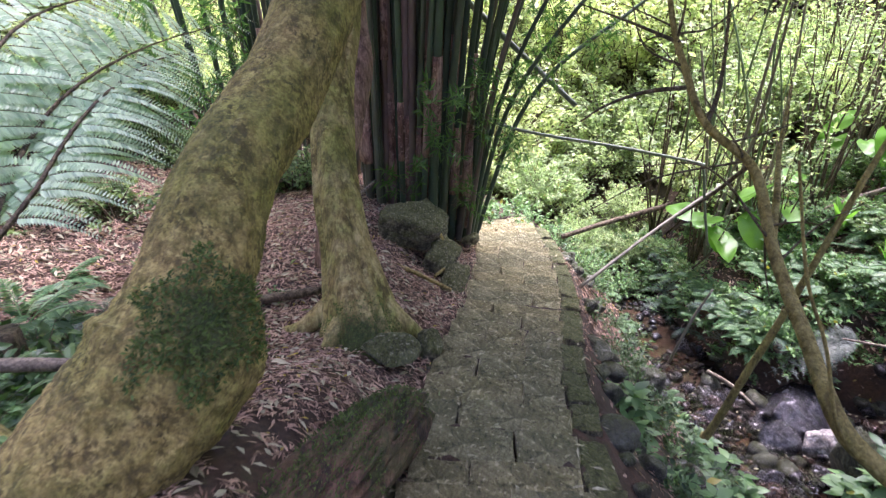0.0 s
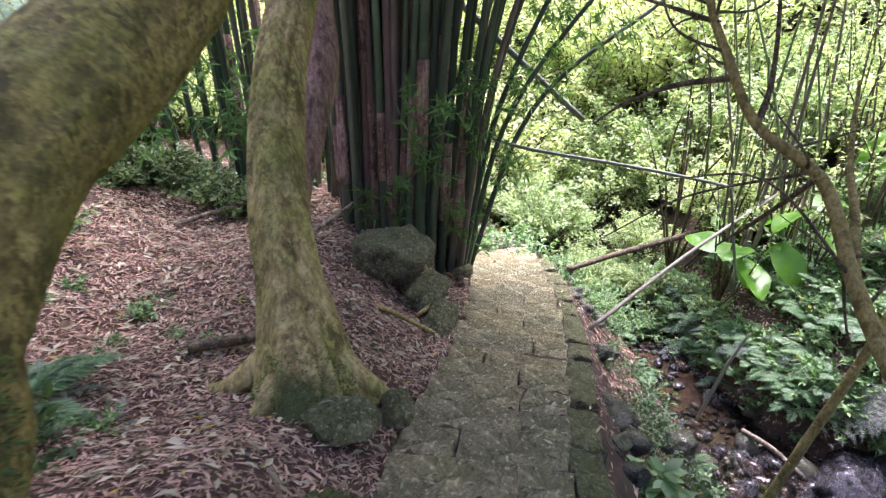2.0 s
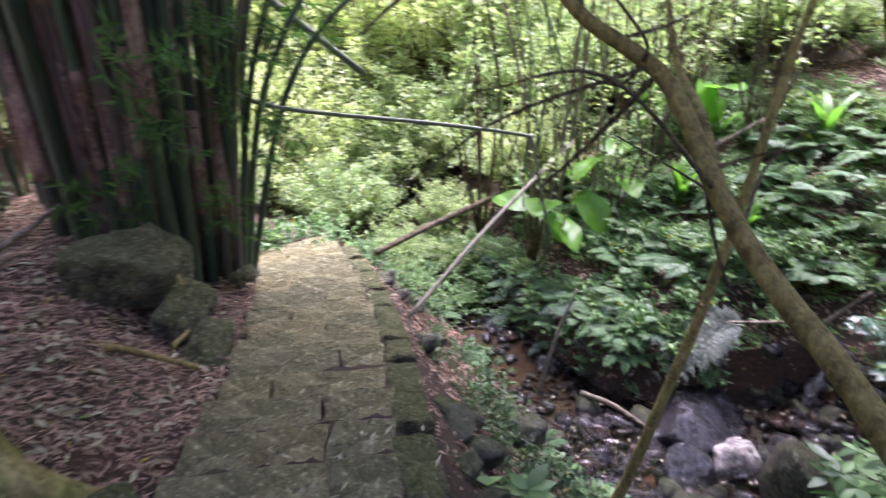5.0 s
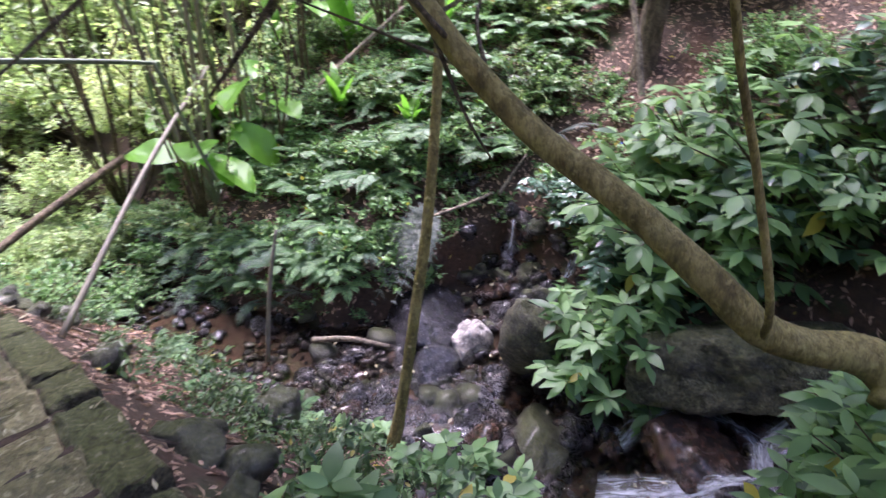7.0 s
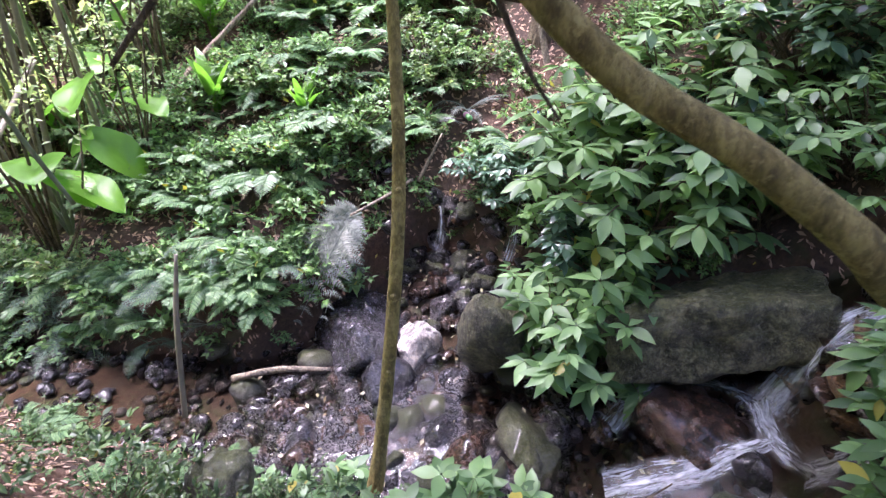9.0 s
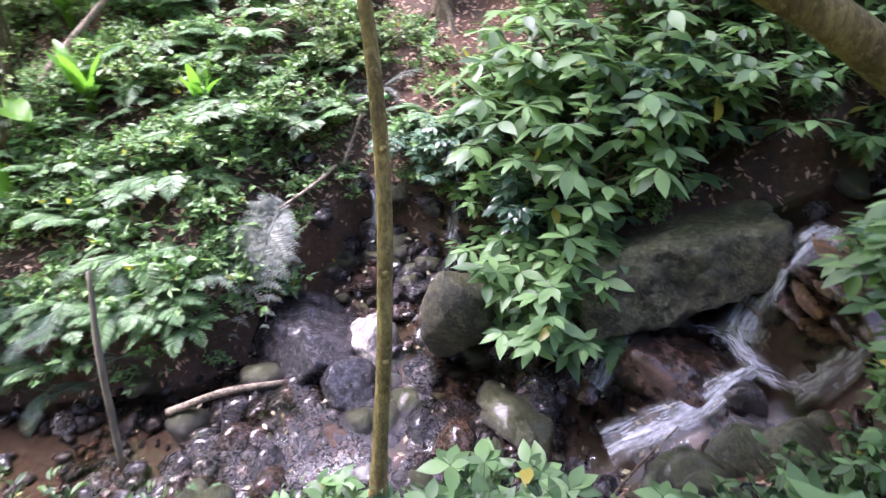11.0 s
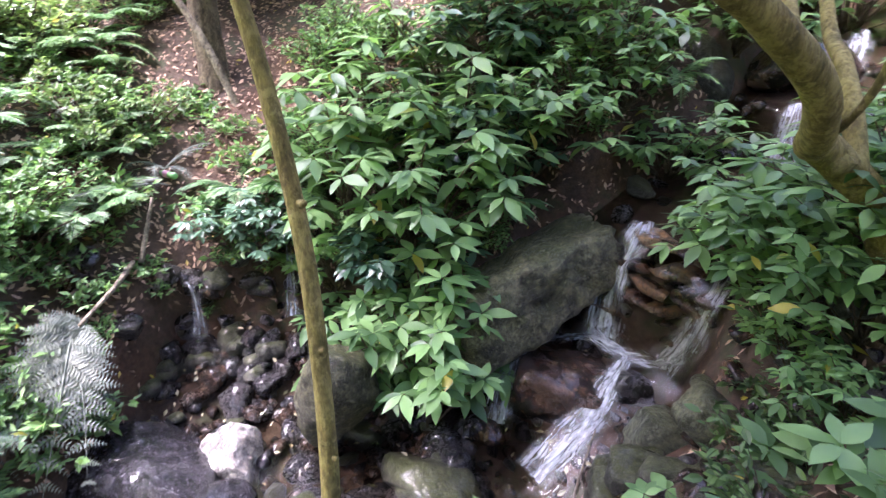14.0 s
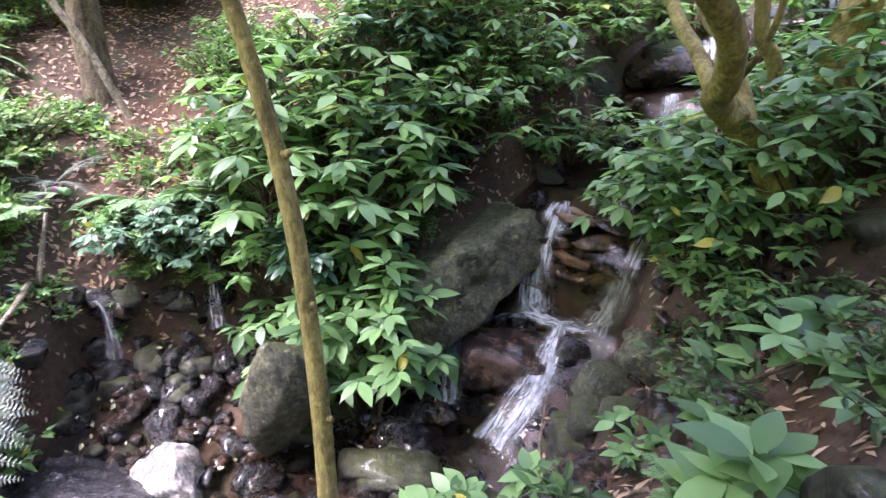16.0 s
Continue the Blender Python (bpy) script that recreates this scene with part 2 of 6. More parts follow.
def bamboo_mat():
    m, nt, b = nodes_of("bamboo_culm_dark_green", 0.42)
    oi = nt.nodes.new("ShaderNodeObjectInfo")
    col = ramp(nt, oi.outputs["Random"], [(0.0, (0.03, 0.055, 0.038)), (0.5, (0.068, 0.112, 0.064)), (0.75, (0.13, 0.115, 0.09)), (1.0, (0.23, 0.15, 0.135))])
    n = noise_tex(nt, 5.0, 6, 0.7, (1, 1, 0.25))
    col = mix(nt, 0.7, col, ramp(nt, n, [(0.3, (0.4, 0.4, 0.42)), (0.7, (1.5, 1.5, 1.45))]), "MULTIPLY")
    nt.links.new(col, b.inputs["Base Color"])
    return m


M_CULM = bamboo_mat()
M_SHEATH = bark_mat("bamboo_sheath_dry", (0.13, 0.075, 0.06), (0.30, 0.18, 0.15), (0.46, 0.33, 0.27), 0.0, 8.0, (1, 1, 0.2))
M_CANE = plain_mat("grey_green_cane", (0.14, 0.18, 0.11), 0.5, 0.5, 12)
M_CANE_DRY = plain_mat("dry_cane", (0.21, 0.19, 0.14), 0.6, 0.5, 12)


def ground_mat():
    m, nt, b = nodes_of("forest_soil", 0.9)
    n1 = noise_tex(nt, 1.3, 8, 0.65)
    n2 = noise_tex(nt, 22.0, 8, 0.75)
    soil = ramp(nt, n1, [(0.3, (0.03, 0.02, 0.014)), (0.5, (0.065, 0.043, 0.03)), (0.72, (0.09, 0.06, 0.043))])
    red = ramp(nt, noise_tex(nt, 0.9, 5), [(0.50, (0, 0, 0)), (0.62, (0.8, 0.8, 0.8))])
    soil = mix(nt, red, soil, (0.105, 0.056, 0.033))
    soil = mix(nt, 0.8, soil, ramp(nt, n2, [(0.3, (0.3, 0.28, 0.26)), (0.7, (1.7, 1.6, 1.5))]), "MULTIPLY")
    moss = ramp(nt, noise_tex(nt, 2.6, 6), [(0.56, (0, 0, 0)), (0.66, (0.7, 0.7, 0.7))])
    col = mix(nt, moss, soil, (0.035, 0.05, 0.018))
    nt.links.new(col, b.inputs["Base Color"])
    q = bump(nt, b, n1, 0.5, 0.08)
    bump(nt, b, n2, 0.9, 0.03, q)
    return m


M_SOIL = ground_mat()


def water_mat():
    m, nt, b = nodes_of("stream_water", 0.06)
    b.inputs["Base Color"].default_value = (0.45, 0.40, 0.34, 1)
    b.inputs["Transmission Weight"].default_value = 1.0
    b.inputs["IOR"].default_value = 1.33
    n = noise_tex(nt, 9.0, 4, 0.6, (1, 0.5, 1))
    bump(nt, b, n, 0.12, 0.05)
    t = nt.nodes.new("ShaderNodeBsdfTransparent")
    t.inputs[0].default_value = (0.75, 0.72, 0.66, 1)
    g = nt.nodes.new("ShaderNodeBsdfGlossy")
    g.inputs["Roughness"].default_value = 0.08
    for k in list(b.inputs["Normal"].links):
        nt.links.new(k.from_socket, g.inputs["Normal"])
    f = nt.nodes.new("ShaderNodeFresnel")
    f.inputs[0].default_value = 1.33
    for k in list(b.inputs["Normal"].links):
        nt.links.new(k.from_socket, f.inputs["Normal"])
    s = nt.nodes.new("ShaderNodeMixShader")
    nt.links.new(f.outputs[0], s.inputs[0])
    nt.links.new(t.outputs[0], s.inputs[1])
    nt.links.new(g.outputs[0], s.inputs[2])
    nt.links.new(s.outputs[0], nt.nodes["Material Output"].inputs[0])
    return m


def foam_mat():
    """White water: threads of foam along the flow (u along, v across), clear between."""
    m, nt, b = nodes_of("white_water", 0.3)
    b.inputs["Base Color"].default_value = (0.76, 0.80, 0.86, 1)
    n = noise_tex(nt, 1.0, 6, 0.6, (1.6, 6.5, 1), "UV")
    uv = nt.nodes.new("ShaderNodeTexCoord")
    sp = nt.nodes.new("ShaderNodeSeparateXYZ")
    nt.links.new(uv.outputs["UV"], sp.inputs[0])
    side = nt.nodes.new("ShaderNodeMath")
    side.operation = "PINGPONG"
    side.inputs[1].default_value = 0.5
    nt.links.new(sp.outputs[1], side.inputs[0])
    rim = nt.nodes.new("ShaderNodeMapRange")
    rim.inputs[2].default_value = 0.42
    nt.links.new(side.outputs[0], rim.inputs[0])
    thread = nt.nodes.new("ShaderNodeMapRange")
    thread.inputs[1].default_value, thread.inputs[2].default_value = 0.36, 0.66
    nt.links.new(n, thread.inputs[0])
    r = nt.nodes.new("ShaderNodeMath")
    r.operation = "MULTIPLY"
    nt.links.new(rim.outputs[0], r.inputs[0])
    nt.links.new(thread.outputs[0], r.inputs[1])
    clump = nt.nodes.new("ShaderNodeMapRange")
    clump.inputs[1].default_value, clump.inputs[2].default_value = 0.36, 0.58
    nt.links.new(noise_tex(nt, 1.0, 8, 0.7, (2.6, 2.2, 1), "UV"), clump.inputs[0])
    both = nt.nodes.new("ShaderNodeMath")
    both.operation = "MULTIPLY"
    nt.links.new(r.outputs[0], both.inputs[0])
    nt.links.new(clump.outputs[0], both.inputs[1])
    t = nt.nodes.new("ShaderNodeBsdfTransparent")
    s = nt.nodes.new("ShaderNodeMixShader")
    nt.links.new(both.outputs[0], s.inputs[0])
    nt.links.new(t.outputs[0], s.inputs[1])
    tr = nt.nodes.new("ShaderNodeBsdfTranslucent")
    tr.inputs[0].default_value = (0.76, 0.82, 0.88, 1)
    soft = nt.nodes.new("ShaderNodeMixShader")
    soft.inputs[0].default_value = 0.5
    nt.links.new(b.outputs[0], soft.inputs[1])
    nt.links.new(tr.outputs[0], soft.inputs[2])
    nt.links.new(soft.outputs[0], s.inputs[2])
    nt.links.new(s.outputs[0], nt.nodes["Material Output"].inputs[0])
    return m


M_WATER, M_FOAM = water_mat(), foam_mat()


# ---- mesh helpers ----
def mesh(name, v, f, mat, smooth=True, uv=None):
    me = bpy.data.meshes.new(name)
    v = np.asarray(v, float)
    f = np.asarray(f, int)
    n = f.shape[1]
    me.vertices.add(len(v))
    me.vertices.foreach_set("co", v.ravel())
    me.loops.add(f.size)
    me.loops.foreach_set("vertex_index", f.ravel())
    me.polygons.add(len(f))
    me.polygons.foreach_set("loop_start", np.arange(0, f.size, n))
    me.polygons.foreach_set("use_smooth", np.full(len(f), smooth))
    if uv is not None:
        layer = me.uv_layers.new(name="UVMap")
        layer.data.foreach_set("uv", np.asarray(uv, float)[f.ravel()].ravel())
    me.update(calc_edges=True)
    me.validate()
    me.materials.append(mat)
    return me


def part(name, me, parent, label="", m=None, kind=""):
    ob = new(name, me)
    ob.parent = parent
    if m is not None:
        ob.matrix_basis = m
    return tagged(ob, label, kind=kind)


def base(name, x, y, z, label, category, group="", turn=0.0, size=1.0):
    ob = new(name)
    ob.empty_display_size = 0.1
    ob.matrix_basis = pose(x, y, z, 0, 0, turn) @ Matrix.Scale(size, 4)
    return tagged(ob, label, category, group)


def joined(pieces):
    vs, fs, k = [], [], 0
    for v, f in pieces:
        vs.append(np.asarray(v, float))
        fs.append(np.asarray(f, int) + k)
        k += len(v)
    return np.concatenate(vs), np.concatenate(fs)


def smooth_line(pts, n):
    """n points along a soft curve through pts."""
    p = np.asarray(pts, float)
    q = np.concatenate([[2 * p[0] - p[1]], p, [2 * p[-1] - p[-2]]])
    out = []
    for s in np.linspace(0, len(p) - 1 - 1e-6, n):
        i, t = int(s), s - int(s)
        a, b, c, d = q[i], q[i + 1], q[i + 2], q[i + 3]
        out.append(0.5 * (2 * b + (c - a) * t + (2 * a - 5 * b + 4 * c - d) * t * t + (3 * b - a - 3 * c + d) * t ** 3))
    return np.array(out)


def tube(pts, radii, seg=10, n=None, rough=0.0, seed=0, flute=None):
    """A tapered tube along a soft curve; flute(k, angle) widens it."""
    pts = np.asarray(pts, float)
    n = n or max(6, len(pts) * 4)
    c = smooth_line(pts, n)
    r = np.interp(np.linspace(0, 1, n), np.linspace(0, 1, len(radii)), radii)
    tan = np.gradient(c, axis=0)
    tan /= np.linalg.norm(tan, axis=1)[:, None] + 1e-9
    u = np.cross(tan[0], (0.31, 0.95, 0.07))
    u /= np.linalg.norm(u)
    ang = np.linspace(0, 2 * np.pi, seg, endpoint=False)
    g = np.random.default_rng(seed)
    v = np.empty((n, seg, 3))
    ph = g.uniform(0, 6.28, 4)
    for i in range(n):
        u = u - tan[i] * (u @ tan[i])
        u /= np.linalg.norm(u)
        w = np.cross(tan[i], u)
        rr = np.full(seg, r[i])
        if rough:
            rr = rr * (1 + rough * (np.sin(2 * ang + ph[0] + i * 0.4) * 0.5 + np.sin(3 * ang + ph[1] - i * 0.23) * 0.35 + np.sin(5 * ang + ph[2] + i * 0.7) * 0.25) + rough * 0.3 * g.standard_normal(seg))
        if flute is not None:
            rr = rr * flute(i / (n - 1), ang)
        v[i] = c[i] + rr[:, None] * (np.cos(ang)[:, None] * u + np.sin(ang)[:, None] * w)
    idx = np.arange(n * seg).reshape(n, seg)
    a, b = idx[:-1], idx[1:]
    f = np.stack([a, np.roll(a, -1, 1), np.roll(b, -1, 1), b], -1).reshape(-1, 4)
    v = np.concatenate([v.reshape(-1, 3), [c[0], c[-1]]])
    k = n * seg
    # each cap: pairs of sectors as quads
    caps = [[k, idx[0, (j + 2) % seg], idx[0, (j + 1) % seg], idx[0, j]] for j in range(0, seg, 2)] + [[k + 1, idx[-1, j], idx[-1, (j + 1) % seg], idx[-1, (j + 2) % seg]] for j in range(0, seg, 2)]
    return v, np.concatenate([f, np.array(caps)])


def ico(sub):
    bm = bmesh.new()
    bmesh.ops.create_icosphere(bm, subdivisions=sub, radius=1.0)
    v = np.array([p.co[:] for p in bm.verts])
    f = np.array([[p.index for p in q.verts] for q in bm.faces])
    bm.free()
    return v, f


ICO = {s: ico(s) for s in (1, 2, 3, 4, 5)}


def rock_shape(size, seed, sub=3, cuts=9, rough=0.06):
    """An angular, weathered rock: a ball cut flat by random planes, then worn."""
    g = np.random.default_rng(seed)
    v, f = ICO[sub]
    v = v.copy()
    for _ in range(cuts):
        d = g.standard_normal(3)
        d /= np.linalg.norm(d)
        h = g.uniform(0.42, 0.8)
        over = np.maximum(v @ d - h, 0)
        v -= over[:, None] * d * 0.93
    return worn(v * np.asarray(size), rough, g), f


def worn(v, rough, g):
    """Lumps, hollows and chips at true size."""
    big = float(np.max(np.abs(v)))
    out = v / (np.linalg.norm(v, axis=1)[:, None] + 1e-9)
    for k, amp in ((2.0, 1.0), (5.0, 0.7), (11.0, 0.5), (23.0, 0.3)):
        off = g.uniform(0, 50, 3)
        v = v + out * (amp * rough * big * np.array([noise.noise(Vector(p * k / big + off)) for p in v]))[:, None]
    return v


def vnoise(x, y, seed=0):
    """Smooth value noise, for arrays."""
    x, y = np.asarray(x, float), np.asarray(y, float)
    xi, yi = np.floor(x), np.floor(y)
    fx, fy = x - xi, y - yi
    fx, fy = fx * fx * (3 - 2 * fx), fy * fy * (3 - 2 * fy)

    def h(a, b):
        s = np.sin(a * 127.1 + b * 311.7 + seed * 74.7) * 43758.5453
        return s - np.floor(s)
    return (h(xi, yi) * (1 - fx) + h(xi + 1, yi) * fx) * (1 - fy) + (h(xi, yi + 1) * (1 - fx) + h(xi + 1, yi + 1) * fx) * fy - 0.5


# ---- the lie of the land ----
def path_x(y):
    return np.interp(y, (-4, 0, 2.36, 3.73, 5.53, 7.3, 9.5, 11, 14), (-0.1, 0.1, 0.31, 0.46, 0.83, 1.06, 1.18, 0.9, -0.6))


def path_z(y):
    return np.interp(y, (-8, 0, 2.36, 9.5, 16, 40), (4.2, -0.3, -1.62, -3.37, -4.4, -6))


def stream_x(y):
    return np.interp(y, (-9, -3, -0.5, 0.86, 2.1, 3.1, 4.3, 5.1, 6.3, 8, 12, 20, 60), (7.5, 5.8, 4.7, 4.3, 4.2, 4.0, 4.0, 4.05, 3.65, 3.45, 3.3, 2.5, 2))


def stream_z(y):
    return np.interp(y, (-9, -3, -0.6, 0.3, 0.5, 1.7, 2.05, 2.35, 3.0, 3.4, 4.3, 5.2, 6.5, 8, 12, 20, 60), (1.5, -0.9, -1.9, -2.1, -2.45, -2.8, -3.0, -3.6, -3.85, -4.05, -4.15, -4.22, -4.3, -4.35, -4.8, -5.6, -7))


def stream_half(y):
    return np.interp(y, (-3, 1, 2.2, 3.2, 4.2, 5.5, 6.4, 8), (0.6, 0.65, 0.75, 0.75, 0.85, 0.95, 0.5, 0.4))


def stream_far(y):
    """Half width towards the far bank, where the stony bed spreads."""
    return np.interp(y, (-3, 1, 2.2, 3.4, 4.2, 5.3, 5.9, 6.4, 8), (0.6, 0.65, 0.65, 0.75, 1.65, 1.75, 1.0, 0.5, 0.4))


def ease(t):
    t = np.clip(t, 0, 1)
    return t * t * (3 - 2 * t)


def ground(x, y, fine=True):
    x, y = np.asarray(x, float), np.asarray(y, float)
    px, pz = path_x(y), path_z(y)
    d = x - px
    left = np.interp(y, (-8, 0, 1.7, 3.8, 5.2, 7.2, 10, 20), (4.4, 0.15, -0.78, -1.72, -1.93, -2.0, -2.3, -3.2))
    wide = np.interp(y, (4.6, 6.4), (0.75, 1.75))
    left = left + 0.30 * np.maximum(0, -2.6 - x) + 0.25 * np.maximum(0, -6 - x)
    edge = px + 0.80
    sx, sz, sh = stream_x(y), stream_z(y), stream_half(y)
    a = sx - sh
    u = np.clip((x - edge) / np.maximum(a - edge, 0.3), 0, 1)
    bank = (pz - 0.14) * (1 - u ** 0.85) + sz * u ** 0.85
    bedrise = 0.42 * np.clip(x - sx - 0.85, 0, None)
    bedrise = np.minimum(bedrise, 0.42 * np.clip(stream_far(y) - 0.85, 0, None))
    o = np.maximum(0, x - (sx + stream_far(y)))
    far = sz + bedrise + 0.42 * ease(o / 0.30) + 0.62 * np.minimum(o, 2.8) + 0.42 * np.maximum(0, o - 2.8)
    z = np.where(d < -0.56, pz + (left - pz) * ease((-d - 0.56) / wide), np.where(x < edge, pz - 0.06 - 0.08 * (d > 0.56), np.where(x < sx, bank, far)))
    z = np.where(np.abs(d) < 0.6, pz - 0.075, z)
    z = z + 0.30 * np.maximum(0, y - 17) + 0.5 * np.maximum(0, y - 26)
    z = np.minimum(z, 26 + 0 * z)
    if fine:
        off = np.abs(d) > 0.62
        inbed = (x > sx - sh) & (x < sx + stream_far(y))
        z = z + np.where(off, 0.10 * vnoise(x * 1.7, y * 1.7, 1) + 0.05 * vnoise(x * 5, y * 5, 2) + 0.02 * vnoise(x * 14, y * 14, 3), 0)
        z = z - np.where(inbed, 0.05, 0)
        z = z - 0.40 * np.exp(-((x - 3.62) ** 2 + (y - 2.18) ** 2) / 0.07)
    return z


def gz(x, y):
    return float(ground(x, y))


def axis_steps(lo, mid0, mid1, hi, fine):
    a = [mid0]
    s = fine
    while a[-1] > lo:
        s *= 1.16
        a.append(a[-1] - s)
    b = [mid1]
    s = fine
    while b[-1] < hi:
        s *= 1.16
        b.append(b[-1] + s)
    return np.array(a[::-1] + list(np.arange(mid0 + fine, mid1, fine)) + b)


gx, gy = axis_steps(-160, -4.5, 8.0, 170, 0.07), axis_steps(-120, -1.0, 11.0, 200, 0.07)
GX, GY = np.meshgrid(gx, gy)
GZ = ground(GX, GY)
gi = np.arange(GX.size).reshape(GX.shape)
gf = np.stack([gi[:-1, :-1], gi[:-1, 1:], gi[1:, 1:], gi[1:, :-1]], -1).reshape(-1, 4)
tagged(new("ground", mesh("ground", np.stack([GX, GY, GZ], -1).reshape(-1, 3), gf, M_SOIL)), "dark forest soil of a wooded ravine", kind="structure")

# stream surface, sheet by sheet between the drops
sy = np.concatenate([np.arange(-6, -0.2, 0.25), np.arange(-0.2, 9, 0.08), np.arange(9, 30, 0.6)])
sv = np.linspace(-1, 1, 15)
SY, SV = np.meshgrid(sy, sv, indexing="ij")
SX = stream_x(SY) + SV * stream_half(SY) * 1.02
SZ = stream_z(SY) + 0.035 + 0.02 * vnoise(SX * 4, SY * 4, 9)
si = np.arange(SX.size).reshape(SX.shape)
sf = np.stack([si[:-1, :-1], si[:-1, 1:], si[1:, 1:], si[1:, :-1]], -1).reshape(-1, 4)
tagged(new("stream_water", mesh("stream_water", np.stack([SX, SY, SZ], -1).reshape(-1, 3), sf, M_WATER)), "shallow clear rippling stream over brown stones", "stream", kind="structure")


# ---- leaves ----
def leaf_shape(kind):
    """(vertices, quads) of one leaf along +x, 1 long, folded along its midrib."""
    if kind == "blade":      # narrow, bamboo
        v = [(0, 0, 0), (0.35, 0.09, 0.02), (0.35, -0.09, 0.02), (1, 0, -0.1)]
        return np.array(v), np.array([[0, 2, 3, 1]])
    if kind == "small":      # oval, one fold
        v = [(0, 0, 0), (0.45, 0.24, 0.05), (1, 0, -0.08), (0.45, -0.24, 0.05)]
        return np.array(v), np.array([[0, 3, 2, 1]])
    if kind == "oval":       # elliptic with a tip, bent down
        v = [(0, 0, 0), (0.28, 0.17, 0.05), (0.66, 0.19, 0.01), (1.0, 0, -0.16), (0.66, -0.19, 0.01), (0.28, -0.17, 0.05), (0.3, 0, 0.01), (0.68, 0, -0.04)]
        return np.array(v), np.array([[0, 6, 1, 1], [6, 7, 2, 1], [7, 3, 2, 2], [0, 5, 6, 6], [5, 4, 7, 6], [4, 3, 7, 7]])
    if kind == "ovate":      # broad, softly folded and drooping
        rows = [(0.0, 0.012), (0.12, 0.10), (0.30, 0.185), (0.52, 0.20), (0.74, 0.13), (0.90, 0.05), (1.0, 0.004)]
        v = [(a, w * k, 0.16 * w * abs(k) - 0.17 * a * a + 0.05 * a) for a, w in rows for k in (-1, 0, 1)]
        return np.array(v), np.array([[3 * i + j, 3 * i + 3 + j, 3 * i + 4 + j, 3 * i + 1 + j] for i in range(6) for j in (0, 1)])
    v = [(0, 0, 0), (0.35, 0.12, 0.02), (1, 0, -0.08), (0.35, -0.12, 0.02)]   # pinna
    return np.array(v), np.array([[0, 3, 2, 1]])


def tidy(f):
    """Quads with a repeated corner become two rows of triangles."""
    out = []
    for a, b, c, d in f:
        out.append((a, b, c))
        if d != c and d != a:
            out.append((a, c, d))
    return np.array(out)


LEAF = {k: (leaf_shape(k)[0], tidy(leaf_shape(k)[1])) for k in ("blade", "small", "oval", "ovate", "pinna")}


def leaves(kind, pos, ahead, up, length, width=1.0):
    """Many leaves as triangles: positions, directions, upward sides, lengths."""
    t, f = LEAF[kind]
    pos, ahead, up = (np.asarray(a, float) for a in (pos, ahead, up))
    ahead = ahead / (np.linalg.norm(ahead, axis=1)[:, None] + 1e-9)
    side = np.cross(up, ahead)
    side /= np.linalg.norm(side, axis=1)[:, None] + 1e-9
    top = np.cross(ahead, side)
    length = np.broadcast_to(length, len(pos))[:, None, None]
    width = np.broadcast_to(width, len(pos))[:, None, None]
    v = pos[:, None] + length * (t[None, :, :1] * ahead[:, None] + t[None, :, 1:2] * width * side[:, None] + t[None, :, 2:] * top[:, None])
    ff = (f[None] + (np.arange(len(pos)) * len(t))[:, None, None]).reshape(-1, 3)
    return v.reshape(-1, 3), ff


def quads_to_tris(v, f):
    f = np.asarray(f)
    return (v, f) if f.shape[1] == 3 else (v, np.concatenate([f[:, [0, 1, 2]], f[:, [0, 2, 3]]]))


def unit(g, n):
    d = g.standard_normal((n, 3))
    return d / np.linalg.norm(d, axis=1)[:, None]


